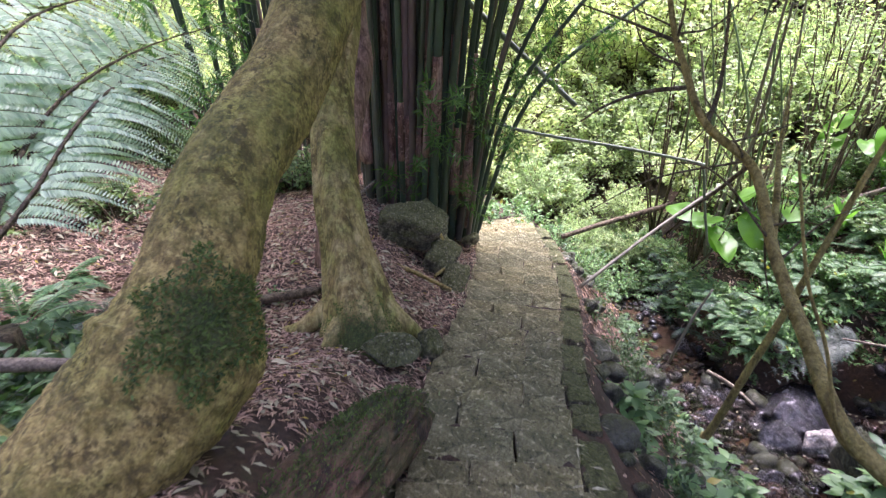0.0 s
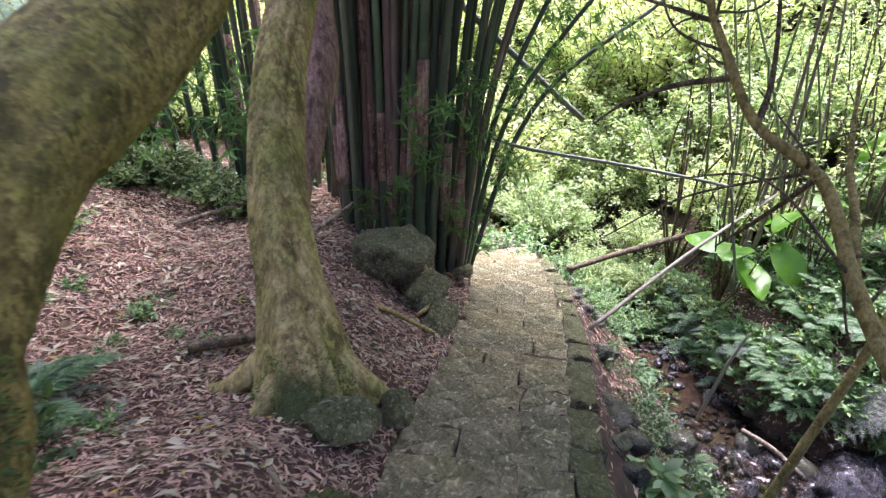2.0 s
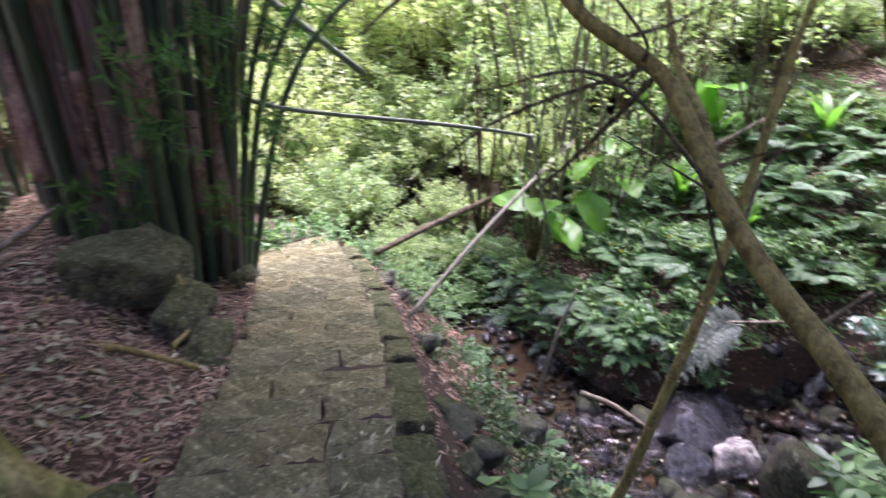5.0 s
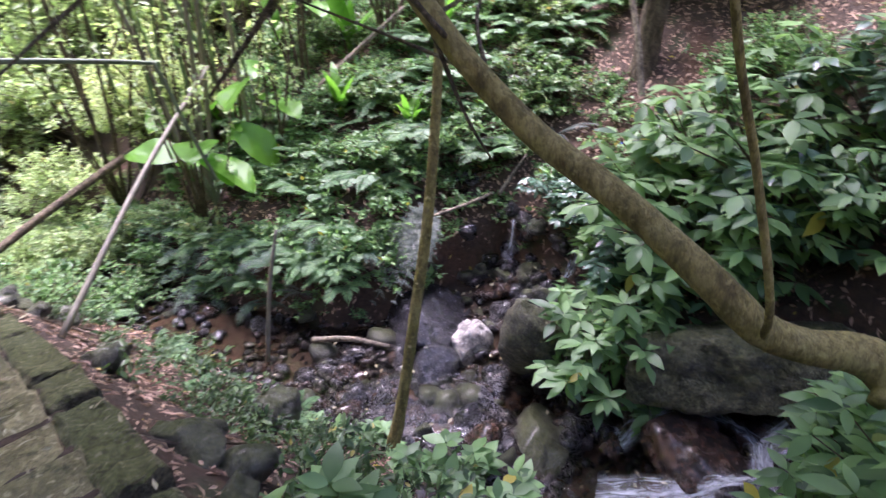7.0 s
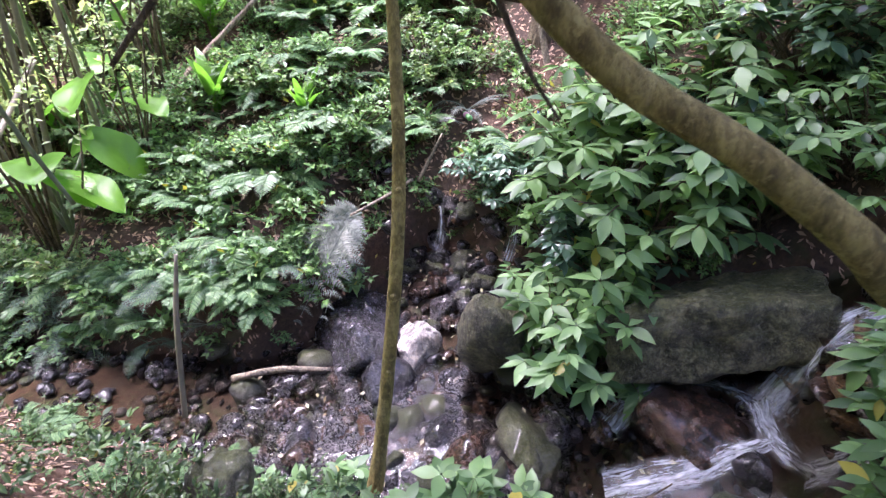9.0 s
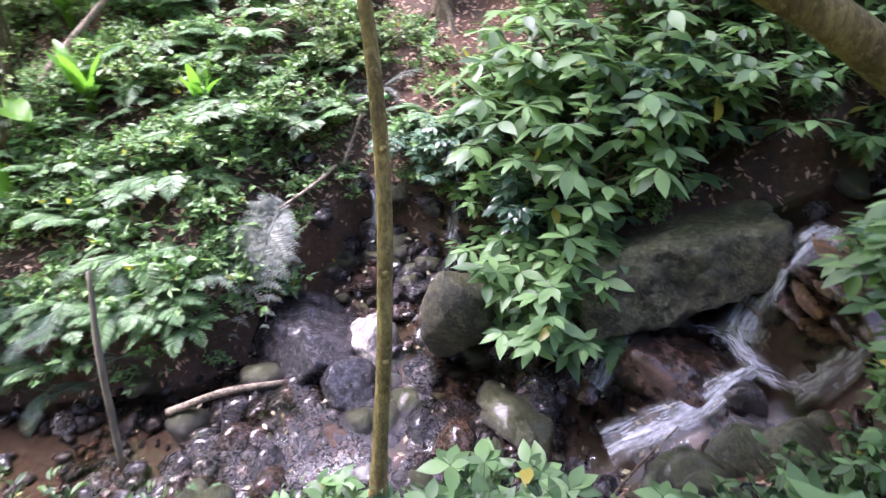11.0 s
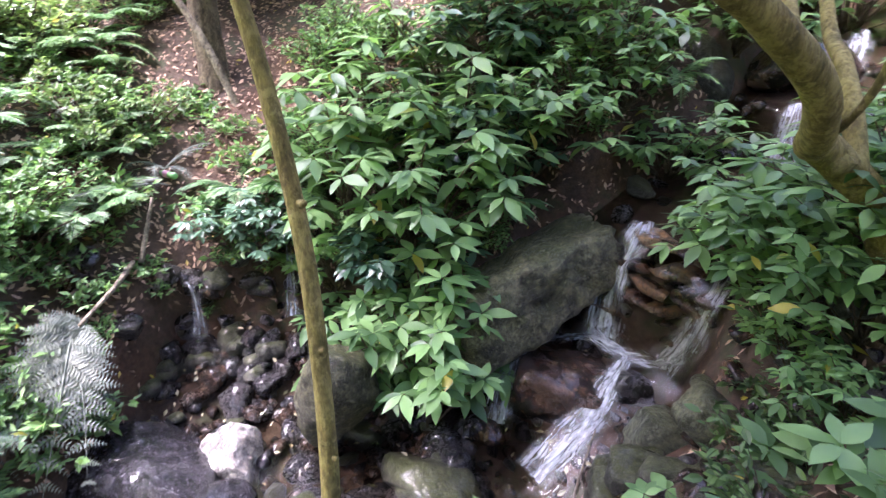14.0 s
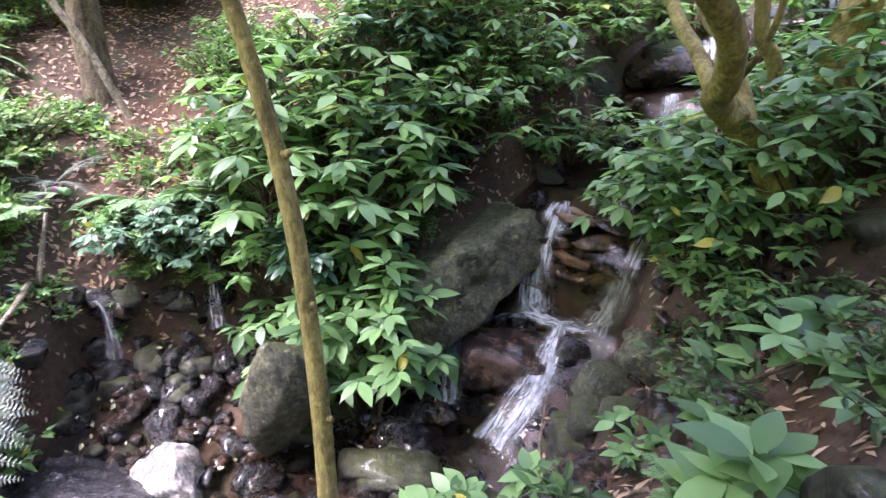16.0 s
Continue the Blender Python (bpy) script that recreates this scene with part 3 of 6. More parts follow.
def shrub_meshes(seed, height, spread, twigs, per, leaf, length, mat, droop=0.25, whorl=False, wood=None, base_r=0.012, width=1.0, low=0.45):
    """Stems and leaves of a shrub: branching twigs with leaves set along them or in whorls at the tips."""
    g = np.random.default_rng(seed)
    stems, P, A, U, Ln = [], [], [], [], []
    for i in range(twigs):
        a = g.uniform(0, 6.283)
        out = spread * np.sqrt(g.uniform(0.02, 1))
        h = height * g.uniform(low, 1.0) * (1 - 0.35 * (out / spread) ** 2)
        tip = np.array([np.cos(a) * out, np.sin(a) * out, h])
        root = np.array([g.normal(0, 0.06 * spread), g.normal(0, 0.06 * spread), -0.08])
        midp = root * 0.5 + tip * 0.5 + np.array([0, 0, 0.16 * h]) + g.normal(0, 0.05 * height, 3)
        stems.append(quads_to_tris(*tube([root, midp, tip], [base_r, base_r * 0.7, base_r * 0.3], 4, 5)))
        line = smooth_line([root, midp, tip], 12)
        d = line[-1] - line[-3]
        d /= np.linalg.norm(d)
        if whorl:
            for s in (11, 9, 7)[: 1 + i % 3]:
                m = max(4, int(per * g.uniform(0.7, 1.3)))
                t = np.arange(m) * 2.399 + g.uniform(0, 6)
                dirs = np.stack([np.cos(t), np.sin(t), g.uniform(-0.45, 0.35, m)], -1) + 0.45 * d
                P.append(np.repeat(line[s][None], m, 0) + dirs * 0.01)
                A.append(dirs - np.array([0, 0, droop]))
                U.append(np.tile((0, 0, 1.0), (m, 1)) + 0.2 * g.standard_normal((m, 3)))
                Ln.append(length * g.uniform(0.6, 1.2, m))
        else:
            m = per
            k = g.uniform(0.3, 1.0, m) ** 0.7 * 11
            lo = np.floor(k).astype(int).clip(0, 10)
            p = line[lo] + (line[lo + 1] - line[lo]) * (k - lo)[:, None] + g.normal(0, 0.035 * spread, (m, 3))
            dirs = unit(g, m) * np.array([1, 1, 0.5]) + 0.5 * d
            P.append(p)
            A.append(dirs - np.array([0, 0, droop]))
            U.append(np.tile((0, 0, 1.0), (m, 1)) + 0.45 * g.standard_normal((m, 3)))
            Ln.append(length * g.uniform(0.55, 1.25, m))
    lv, lf = leaves(leaf, np.concatenate(P), np.concatenate(A), np.concatenate(U), np.concatenate(Ln), width)
    sv_, sf_ = joined(stems)
    return mesh("branchwork", sv_, sf_, wood or M_TWIG), mesh("foliage", lv, lf, mat, leaf == "ovate")


def place_shrubs(name, label, category, group, kinds, spots):
    """spots: x, y, size, turn. Each shrub is a thing with stems and leaves."""
    for i, (x, y, s, r) in enumerate(spots):
        st, lf = kinds[i % len(kinds)]
        ob = base(name, x, y, gz(x, y) - 0.02, label, category, group, r, s)
        part("branchwork", st, ob, kind="stuff")
        part("foliage", lf, ob, kind="stuff")


def frond(length, pairs, arch, seed, pin=0.22, bi=False, rise=0.8):
    """One fern frond from the origin along +x: rachis and pinnae, arching over."""
    g = np.random.default_rng(seed)
    s = np.linspace(0, 1, 16)
    line = np.stack([length * s * (1 - 0.12 * arch * s), 0.04 * length * np.sin(3 * s + seed), length * (rise * s - arch * s * s)], -1)
    rach = quads_to_tris(*tube(line[::3], [0.007 * length + 0.002, 0.002], 4, 8))
    k = np.linspace(0.16, 0.985, pairs)
    P, A, U, L = [], [], [], []
    for t in k:
        i = min(int(t * 15), 14)
        p = line[i] + (line[i + 1] - line[i]) * (t * 15 - i)
        d = line[i + 1] - line[i]
        d /= np.linalg.norm(d)
        prof = np.sin(np.pi * min(1, (t * 0.86 + 0.16))) ** 0.8
        for sg in (-1, 1):
            side = np.array([0.42 * d[0], sg, -0.12 + 0.1 * g.standard_normal()]) + 0.35 * d
            ln = length * pin * prof * g.uniform(0.9, 1.1)
            if bi:
                m = max(6, int(ln / 0.016))
                q = np.linspace(0.1, 1, m)
                sd = side / np.linalg.norm(side)
                ax = np.cross(sd, (0, 0, 1))
                for z in (-1, 1):
                    pp = p + np.outer(q * ln, sd) + np.outer(-0.12 * ln * q * q, (0, 0, 1))
                    P.append(pp)
                    A.append(np.tile(ax * z + 0.5 * sd, (m, 1)))
                    U.append(np.tile((0, 0, 1.0), (m, 1)))
                    L.append(0.16 * ln * (1.1 - q) + 0.006)
            else:
                P.append(p[None])
                A.append(side[None])
                U.append(np.array([[0, 0, 1.0]]))
                L.append(np.array([ln]))
    v, f = leaves("pinna", np.concatenate(P), np.concatenate(A), np.concatenate(U), np.concatenate(L), 0.95 if not bi else 1.5)
    return rach, (v, f)


def frond_on(pts, pairs, pin, seed, fall=0.2, roll=0.0, step=0.016, fine=0.16, face=None):
    """A twice-cut frond along pts from its foot to its tip: rachis, and pinnae with their leaflets; fall lets the pinnae hang, roll turns the blade."""
    g = np.random.default_rng(seed)
    line = smooth_line(pts, 40)
    length = np.linalg.norm(np.diff(line, axis=0), axis=1).sum()
    rach = quads_to_tris(*tube(line[::4], [0.006 * length + 0.002, 0.002], 5, 14))
    ribs, P, A, U, L = [], [], [], [], []
    for t in np.linspace(0.12, 0.99, pairs):
        i = min(int(t * 39), 38)
        p = line[i] + (line[i + 1] - line[i]) * (t * 39 - i)
        d = line[i + 1] - line[i]
        d /= np.linalg.norm(d)
        side = np.cross(d, (0, 0, 1))
        side /= np.linalg.norm(side)
        top = np.cross(side, d)
        side = side * math.cos(roll) + top * math.sin(roll)
        if face is not None:
            side = np.cross(face, d)
            side /= np.linalg.norm(side)
        prof = np.sin(np.pi * min(1, t * 0.84 + 0.18)) ** 0.8
        for sg in (-1, 1):
            ln = length * pin * prof * g.uniform(0.88, 1.1)
            sd = sg * side + 0.5 * d + 0.12 * g.standard_normal(3)
            sd /= np.linalg.norm(sd)
            m = max(6, int(ln / step))
            q = np.linspace(0.06, 1, m)
            mid_ = p + np.outer(q * ln, sd) + np.outer(-fall * ln * q * q, (0, 0, 1))
            ribs.append(quads_to_tris(*tube(mid_[:: max(1, m // 4)], [0.0025, 0.001], 4, 5)))
            ax = np.cross(sd, np.cross(d, sd))
            ax /= np.linalg.norm(ax) + 1e-9
            for z in (-1, 1):
                P.append(mid_)
                A.append(np.tile(ax * z + 0.45 * sd, (m, 1)) - np.outer(0.35 * fall * q, (0, 0, 1)))
                U.append(np.tile(np.cross(sd, ax) * (1 if np.cross(sd, ax)[2] > 0 else -1), (m, 1)) + 0.15 * g.standard_normal((m, 3)))
                L.append(ln * fine * (1.08 - q ** 1.5) + 0.008)
    blade = leaves("pinna", np.concatenate(P), np.concatenate(A), np.concatenate(U), np.concatenate(L), 1.5)
    return joined([rach] + ribs), blade


def turned(vf, yaw, pitch=0.0, shift=(0, 0, 0), scale=1.0):
    v, f = vf
    m = np.array((Matrix.Rotation(yaw, 3, "Z") @ Matrix.Rotation(-pitch, 3, "Y")))
    return np.asarray(v) * scale @ m.T + np.asarray(shift), f


def fern_meshes(seed, n, length, pairs, mat, bi=False, arch=0.7, spread=6.283, rise=0.8):
    """Each frond of a fern: rachis and blade meshes."""
    g = np.random.default_rng(seed)
    out = []
    for i in range(n):
        r, b = frond(length * g.uniform(0.65, 1.1), pairs, arch * g.uniform(0.7, 1.2), seed * 31 + i, bi=bi, rise=rise * g.uniform(0.7, 1.2))
        yaw = spread * (i + 0.5 * g.uniform(-1, 1)) / n
        out.append(mesh("frond", *joined([turned(r, yaw), turned(b, yaw)]), mat, False))
    return out


def place_ferns(name, label, group, kinds, spots):
    for i, (x, y, s, r) in enumerate(spots):
        ob = base(name, x, y, gz(x, y) - 0.01, label, "fern", group, r, s)
        for me in kinds[i % len(kinds)]:
            part("frond", me, ob, kind="stuff" if "pale" in label or "blue" in label else "")


def scatter(seed, n, x0, x1, y0, y1, keep, size=(0.7, 1.3)):
    g = np.random.default_rng(seed)
    out = []
    while len(out) < n:
        x, y = g.uniform(x0, x1), g.uniform(y0, y1)
        if keep(x, y):
            out.append((x, y, g.uniform(*size), g.uniform(0, 360)))
    return out


def tree_stem(name, pts, radii, mat, label, category="tree", seg=16, rough=0.05, seed=1, n=None, flute=None):
    p0 = np.asarray(pts[0], float)
    ob = base(name, *p0, label, category)
    v, f = tube(np.asarray(pts) - p0, radii, seg, n or len(pts) * 6, rough, seed, flute)
    part("trunk", mesh("trunk", v, f, mat), ob)
    return ob


def crown(ob, centre, radii, n, size, mat, seed, kind="small", clumps=70, loose=0.8):
    """The leaves of a tree crown, in uneven clumps round a given centre."""
    g = np.random.default_rng(seed)
    p0 = np.array(ob.matrix_basis.translation)
    mid = np.asarray(centre) - p0
    c = mid + unit(g, clumps) * np.asarray(radii) * g.uniform(0.15, 1.0, (clumps, 1)) ** 0.5
    k = g.integers(0, clumps, n)
    pos = c[k] + g.normal(0, loose, (n, 3)) * np.array([1, 1, 0.55])
    v, f = leaves(kind, pos, unit(g, n) * np.array([1, 1, 0.6]), np.tile((0, 0, 1.0), (n, 1)) + 0.6 * g.standard_normal((n, 3)), size * g.uniform(0.7, 1.3, n))
    part("crown", mesh("crown", v, f, mat, False), ob, kind="stuff")


def limb(ob, pts, radii, mat, seg=8, name="branch", label="", seed=3):
    p0 = np.array(ob.matrix_basis.translation)
    v, f = tube(np.asarray(pts) - p0, radii, seg, len(pts) * 5, 0.04, seed)
    return part(name, mesh(name, v, f, mat), ob, label)


def rock(name, x, y, z, size, mat, label, seed, turn=0.0, tilt=(0, 0), sub=3, category="rock", group="", cuts=9, rough=0.06):
    ob = new(name, mesh(name, *rock_shape(size, seed, sub, cuts, rough), mat))
    ob.matrix_basis = pose(x, y, z, tilt[0], tilt[1], turn)
    return tagged(ob, label, category, group)


# ---- the big bent tree beside the steps ----
BIG = [(-1.75, 1.25, -1.05), (-1.49, 1.53, -0.72), (-1.30, 1.75, -0.52), (-1.13, 1.97, -0.31), (-1.08, 2.17, -0.05), (-0.99, 2.52, 0.29), (-0.83, 3.01, 0.58), (-0.69, 3.43, 0.96), (-0.55, 3.95, 1.5), (-0.5, 4.3, 2.6), (-0.4, 4.5, 4.5)]
def lumpy(k, ang):
    """Small knobs and pits in the bark."""
    return 1 + 0.075 * vnoise(ang * 3.5, k * 26 + 0 * ang, 11) + 0.045 * vnoise(ang * 9, k * 70 + 0 * ang, 12) + 0.03 * vnoise(ang * 19, k * 150 + 0 * ang, 13)


def moss_on(ob, centre, reach, n, mat, seed, size=0.03):
    """Tufts of moss rooted in the bark round a place."""
    g = np.random.default_rng(seed)
    me = next(c for c in ob.children if c.name.startswith("trunk")).data
    v = np.array([p.co[:] for p in me.vertices])
    nm = np.array([p.normal[:] for p in me.vertices])
    far_ = np.linalg.norm(v - np.asarray(centre), axis=1) + 0.5 * reach * np.array([noise.noise(Vector(p * 6)) for p in v])
    near = np.flatnonzero(far_ < reach)
    k = g.choice(near, n)
    pos = v[k] + g.normal(0, 0.008, (n, 3))
    v2, f2 = leaves("small", pos, nm[k] * 0.5 + g.normal(0, 0.7, (n, 3)), nm[k] + g.normal(0, 0.4, (n, 3)), size * g.uniform(0.4, 1.2, n), 0.8)
    part("moss", mesh("moss", v2, f2, mat, False), ob, "dark green moss", kind="stuff")


big_tree = tree_stem("bent_tree", BIG, [0.30, 0.30, 0.32, 0.36, 0.24, 0.22, 0.215, 0.215, 0.21, 0.19, 0.13], M_BARK_BIG, "leaning thick tree with ochre lichen bark and a mossy swollen foot", seg=110, rough=0.012, seed=4, n=230, flute=lumpy)
M_MOSS = leaf_mat("moss_green", (0.03, 0.06, 0.014), (0.11, 0.165, 0.04), 0.7, 0.15)
moss_on(big_tree, (0.84, 0.56, 0.96), 0.27, 3600, M_MOSS, 61)
moss_on(big_tree, (-0.05, -0.05, 0.12), 0.34, 3000, M_MOSS, 62)

# ---- second tree with root flares, and the reddish one behind ----
TWO = [(-0.70, 4.10, -1.95), (-0.74, 4.20, -1.62), (-0.86, 4.45, -1.08), (-0.96, 4.75, -0.51), (-0.99, 5.2, 0.13), (-0.93, 5.67, 0.8), (-0.9, 6.0, 2.2), (-0.8, 6.2, 4.5)]


def flare(k, ang):
    """Root flares at the foot, and long creases up the trunk."""
    w = np.clip(1 - k / 0.30, 0, 1)
    out = 1 + 0.09 * np.sin(3 * ang + 1.0 + k) * (0.5 + 1.4 * w) + 0.07 * np.sin(7 * ang + 2.2 - 2 * k) * (0.3 + 2.0 * w) + 0.30 * w ** 1.5
    for i in range(9):
        mid_ = i * 0.698 + 0.35 * math.sin(2.4 * i + 3.0 * k) + 0.25 * math.sin(5.1 * i)
        far_ = (ang - mid_ + np.pi) % (2 * np.pi) - np.pi
        out = out - (0.15 + 0.22 * w) * (0.65 + 0.35 * math.sin(9 * k + 2 * i)) * np.exp(-(far_ / 0.11) ** 2)
    return out


second_tree = tree_stem("buttressed_tree", TWO, [0.36, 0.30, 0.225, 0.20, 0.19, 0.18, 0.16, 0.12], M_BARK_TWO, "grey-ochre fluted tree with mossy root flares", seg=96, rough=0.018, seed=6, n=110, flute=flare)
moss_on(second_tree, (0.0, -0.20, 0.25), 0.34, 4200, M_MOSS, 63, 0.022)
red_tree = tree_stem("reddish_tree", [(-1.25, 5.55, -2.0), (-1.15, 5.68, -0.95), (-1.0, 5.93, -0.39), (-0.88, 6.17, 0.13), (-0.95, 6.44, 0.69), (-1.0, 6.8, 2.5)], [0.2, 0.17, 0.16, 0.15, 0.14, 0.1], M_BARK_RED, "smooth reddish tree behind the buttressed tree", seg=18, seed=8)

for pts in ([(-0.62, 4.02, -1.62), (-0.48, 3.88, -1.80), (-0.30, 3.98, -1.96)], [(-0.85, 4.0, -1.62), (-0.95, 3.8, -1.74), (-1.0, 3.6, -1.80)], [(-0.55, 4.2, -1.55), (-0.30, 4.2, -1.82), (-0.12, 4.3, -2.02)], [(-1.0, 4.2, -1.6), (-1.25, 4.15, -1.78), (-1.5, 4.2, -1.86)], [(-0.72, 3.98, -1.55), (-0.70, 3.80, -1.76), (-0.68, 3.66, -1.86)]):
    limb(second_tree, pts, [0.11, 0.075, 0.03], M_BARK_TWO, 10, "root", "mossy root flare")
for pts in ([(-1.35, 1.55, -0.72), (-1.05, 1.45, -0.88), (-0.8, 1.3, -0.95)], [(-1.6, 1.6, -0.8), (-1.9, 1.75, -0.75), (-2.2, 1.95, -0.62)]):
    limb(big_tree, pts, [0.16, 0.10, 0.04], M_BARK_BIG, 12, "root", "thick surface root")

# ---- bamboo clump ----
def culm_mesh(pts, r0, r1, seed):
    """A bamboo culm with swollen nodes."""
    g = np.random.default_rng(seed)
    c = smooth_line(pts, 60)
    total = np.linalg.norm(np.diff(c, axis=0), axis=1).sum()
    nodes = int(total / 0.34)
    ts, rs = [], []
    for i in range(nodes):
        a = i / nodes
        for d, k in ((0.0, 1.0), (0.80, 1.0), (0.90, 1.13), (0.96, 0.96)):
            ts.append(a + d / nodes)
            rs.append((r0 + (r1 - r0) * a) * k)
    ts, rs = np.array(ts), np.array(rs)
    p = np.stack([np.interp(ts, np.linspace(0, 1, 60), c[:, k]) for k in range(3)], -1)
    ang = np.linspace(0, 2 * np.pi, 9, endpoint=False)
    d = p[-1] - p[0]
    d /= np.linalg.norm(d)
    u = np.cross(d, (0, 1, 0.1))
    u /= np.linalg.norm(u)
    w = np.cross(d, u)
    v = p[:, None] + rs[:, None, None] * (np.cos(ang)[None, :, None] * u + np.sin(ang)[None, :, None] * w)
    idx = np.arange(len(p) * 9).reshape(len(p), 9)
    a, b = idx[:-1], idx[1:]
    f = np.stack([a, np.roll(a, -1, 1), np.roll(b, -1, 1), b], -1).reshape(-1, 4)
    return v.reshape(-1, 3), f


def bamboo_clump(cx, cy, rx, ry, n, label, seed, lean=(0.0, 0.0), sheath_share=0.75, r=(0.04, 0.075)):
    g = np.random.default_rng(seed)
    ob = base("bamboo_clump", cx, cy, gz(cx, cy), label, "bamboo")
    for i in range(n):
        a, q = g.uniform(0, 6.283), np.sqrt(g.uniform(0, 1))
        bx, by = rx * q * np.cos(a), ry * q * np.sin(a)
        bz = gz(cx + bx, cy + by) - gz(cx, cy) - 0.1
        fan = q ** 1.5 * g.uniform(0.4, 1.5)
        top = np.array([bx * (1 + 1.1 * fan) + lean[0] * g.uniform(0.3, 1.4) * (0.3 + q), by * (1 + 0.8 * fan) + lean[1] * g.uniform(0.3, 1.4), g.uniform(5.0, 7.5)])
        root = np.array([bx, by, bz])
        midp = root * 0.55 + top * 0.45 + np.array([0.0, 0.0, 0.5]) - np.array([bx, by, 0]) * 0.12 * fan
        r0 = g.uniform(*r)
        v, f = culm_mesh([root, midp, top], r0, r0 * 0.6, seed * 100 + i)
        culm = part("culm", mesh("culm", v, f, M_CULM), ob)
        if g.uniform() < sheath_share:
            k = g.uniform(0.08, 0.42)
            line = smooth_line([root, midp, top], 60)
            lo = int(60 * max(0.02, k - 0.08))
            hi = int(60 * min(0.6, k + g.uniform(0.02, 0.12))) + 2
            vv, ff = tube(line[lo:hi:2] if hi - lo > 4 else line[lo:lo + 4], [r0 * 1.22, r0 * 1.14, r0 * 1.02], 8, 8, 0.07, i)
            part("sheath", mesh("sheath", vv, ff, M_SHEATH), culm, "dry reddish-brown sheath")
    return ob


main_clump = bamboo_clump(-0.45, 8.35, 0.80, 0.70, 84, "dense clump of tall dark green bamboo with dry sheaths", 11, (0.25, 0.0))
left_clump = bamboo_clump(-2.7, 9.6, 1.7, 0.8, 46, "thicket of slender dark bamboo behind the leaf-strewn bank", 12, (-0.2, 0.0), 0.2, (0.03, 0.055))

# ---- leaning tree, sapling, hanging stem ----
LEAN_T = [(2.68, 1.75, -2.65), (2.80, 2.05, -2.12), (2.94, 2.34, -1.84), (2.82, 2.6, -1.77), (2.70, 2.77, -1.67), (2.62, 2.96, -1.49), (2.61, 3.30, -1.27), (2.61, 3.65, -1.09), (2.57, 3.97, -0.81), (2.52, 4.37, -0.37), (2.18, 4.64, -0.08), (2.06, 4.94, 0.28), (1.98, 5.27, 0.69), (1.95, 5.8, 1.5)]
lean_tree = tree_stem("leaning_tree", LEAN_T, [0.10, 0.088, 0.082, 0.068, 0.064, 0.06, 0.055, 0.05, 0.046, 0.04, 0.032, 0.032, 0.025, 0.015], M_BARK_OLIVE, "slender olive-barked tree leaning over the stream", seg=14, seed=21)
sapling = tree_stem("sapling", [(2.93, 4.68, -3.75), (3.02, 4.66, -3.44), (3.14, 4.61, -2.75), (3.33, 4.60, -1.95), (3.60, 4.70, -1.1), (3.95, 4.9, -0.3), (4.4, 5.1, 0.6)], [0.05, 0.042, 0.038, 0.034, 0.03, 0.024, 0.016], M_BARK_OLIVE, "thin straight olive sapling rising from the stream bank", seg=12, seed=22)
tree_stem("hanging_stem", [(2.70, 2.74, -1.74), (2.55, 2.76, -1.48), (2.43, 2.9, -1.02), (2.26, 3.03, -0.6), (2.1, 3.2, 0.1)], [0.016, 0.014, 0.012, 0.011, 0.009], M_BARK_OLIVE, "thin brown stem standing against the leaning tree", "stem", 8, seed=23)

limb(lean_tree, [(2.84, 2.30, -1.93), (3.02, 2.26, -1.80), (3.30, 2.05, -1.58), (3.64, 1.81, -1.33), (4.5, 1.2, -0.4), (5.0, 0.9, 0.8)], [0.06, 0.048, 0.044, 0.042, 0.036, 0.02], M_BARK_OLIVE, 10)
limb(lean_tree, [(2.82, 2.22, -2.0), (2.98, 2.12, -1.72), (3.20, 1.95, -1.52), (3.49, 1.72, -1.33), (4.1, 1.2, -0.5), (4.4, 0.9, 0.8)], [0.055, 0.046, 0.04, 0.036, 0.03, 0.02], M_BARK_OLIVE, 10)
limb(lean_tree, [(2.78, 2.10, -2.10), (2.80, 2.00, -2.22), (2.78, 1.85, -2.42), (2.85, 1.7, -2.62)], [0.05, 0.05, 0.055, 0.05], M_BARK_OLIVE, 10)
limb(lean_tree, [(2.58, 3.95, -0.84), (2.75, 4.35, -0.55), (2.95, 4.8, -0.35), (3.2, 5.3, 0.1)], [0.035, 0.028, 0.022, 0.012], M_BARK_OLIVE, 8)
limb(lean_tree, [(2.50, 4.40, -0.35), (2.42, 4.75, -0.75), (2.30, 5.05, -1.1)], [0.022, 0.016, 0.008], M_TWIG, 6)
limb(lean_tree, [(2.18, 4.64, -0.08), (2.35, 4.9, 0.15), (2.45, 5.2, 0.6), (2.5, 5.6, 1.3)], [0.025, 0.02, 0.015, 0.01], M_TWIG, 6)
limb(lean_tree, [(2.10, 4.86, 0.18), (1.75, 4.95, 0.12), (1.45, 5.05, -0.02), (1.25, 5.1, -0.18)], [0.022, 0.018, 0.012, 0.006], M_TWIG, 6)
limb(lean_tree, [(2.02, 5.1, 0.5), (1.7, 5.5, 0.62), (1.3, 5.9, 0.75)], [0.018, 0.012, 0.006], M_TWIG, 6)
upstream_tree = tree_stem("upstream_tree", [(2.66, 1.6, -2.65), (2.74, 1.48, -2.1), (2.78, 1.36, -1.8), (2.84, 1.08, -1.30), (2.95, 0.5, 0.6)], [0.17, 0.135, 0.125, 0.115, 0.08], M_BARK_OLIVE, "olive-barked tree beside the upper stream", seg=14, seed=27)
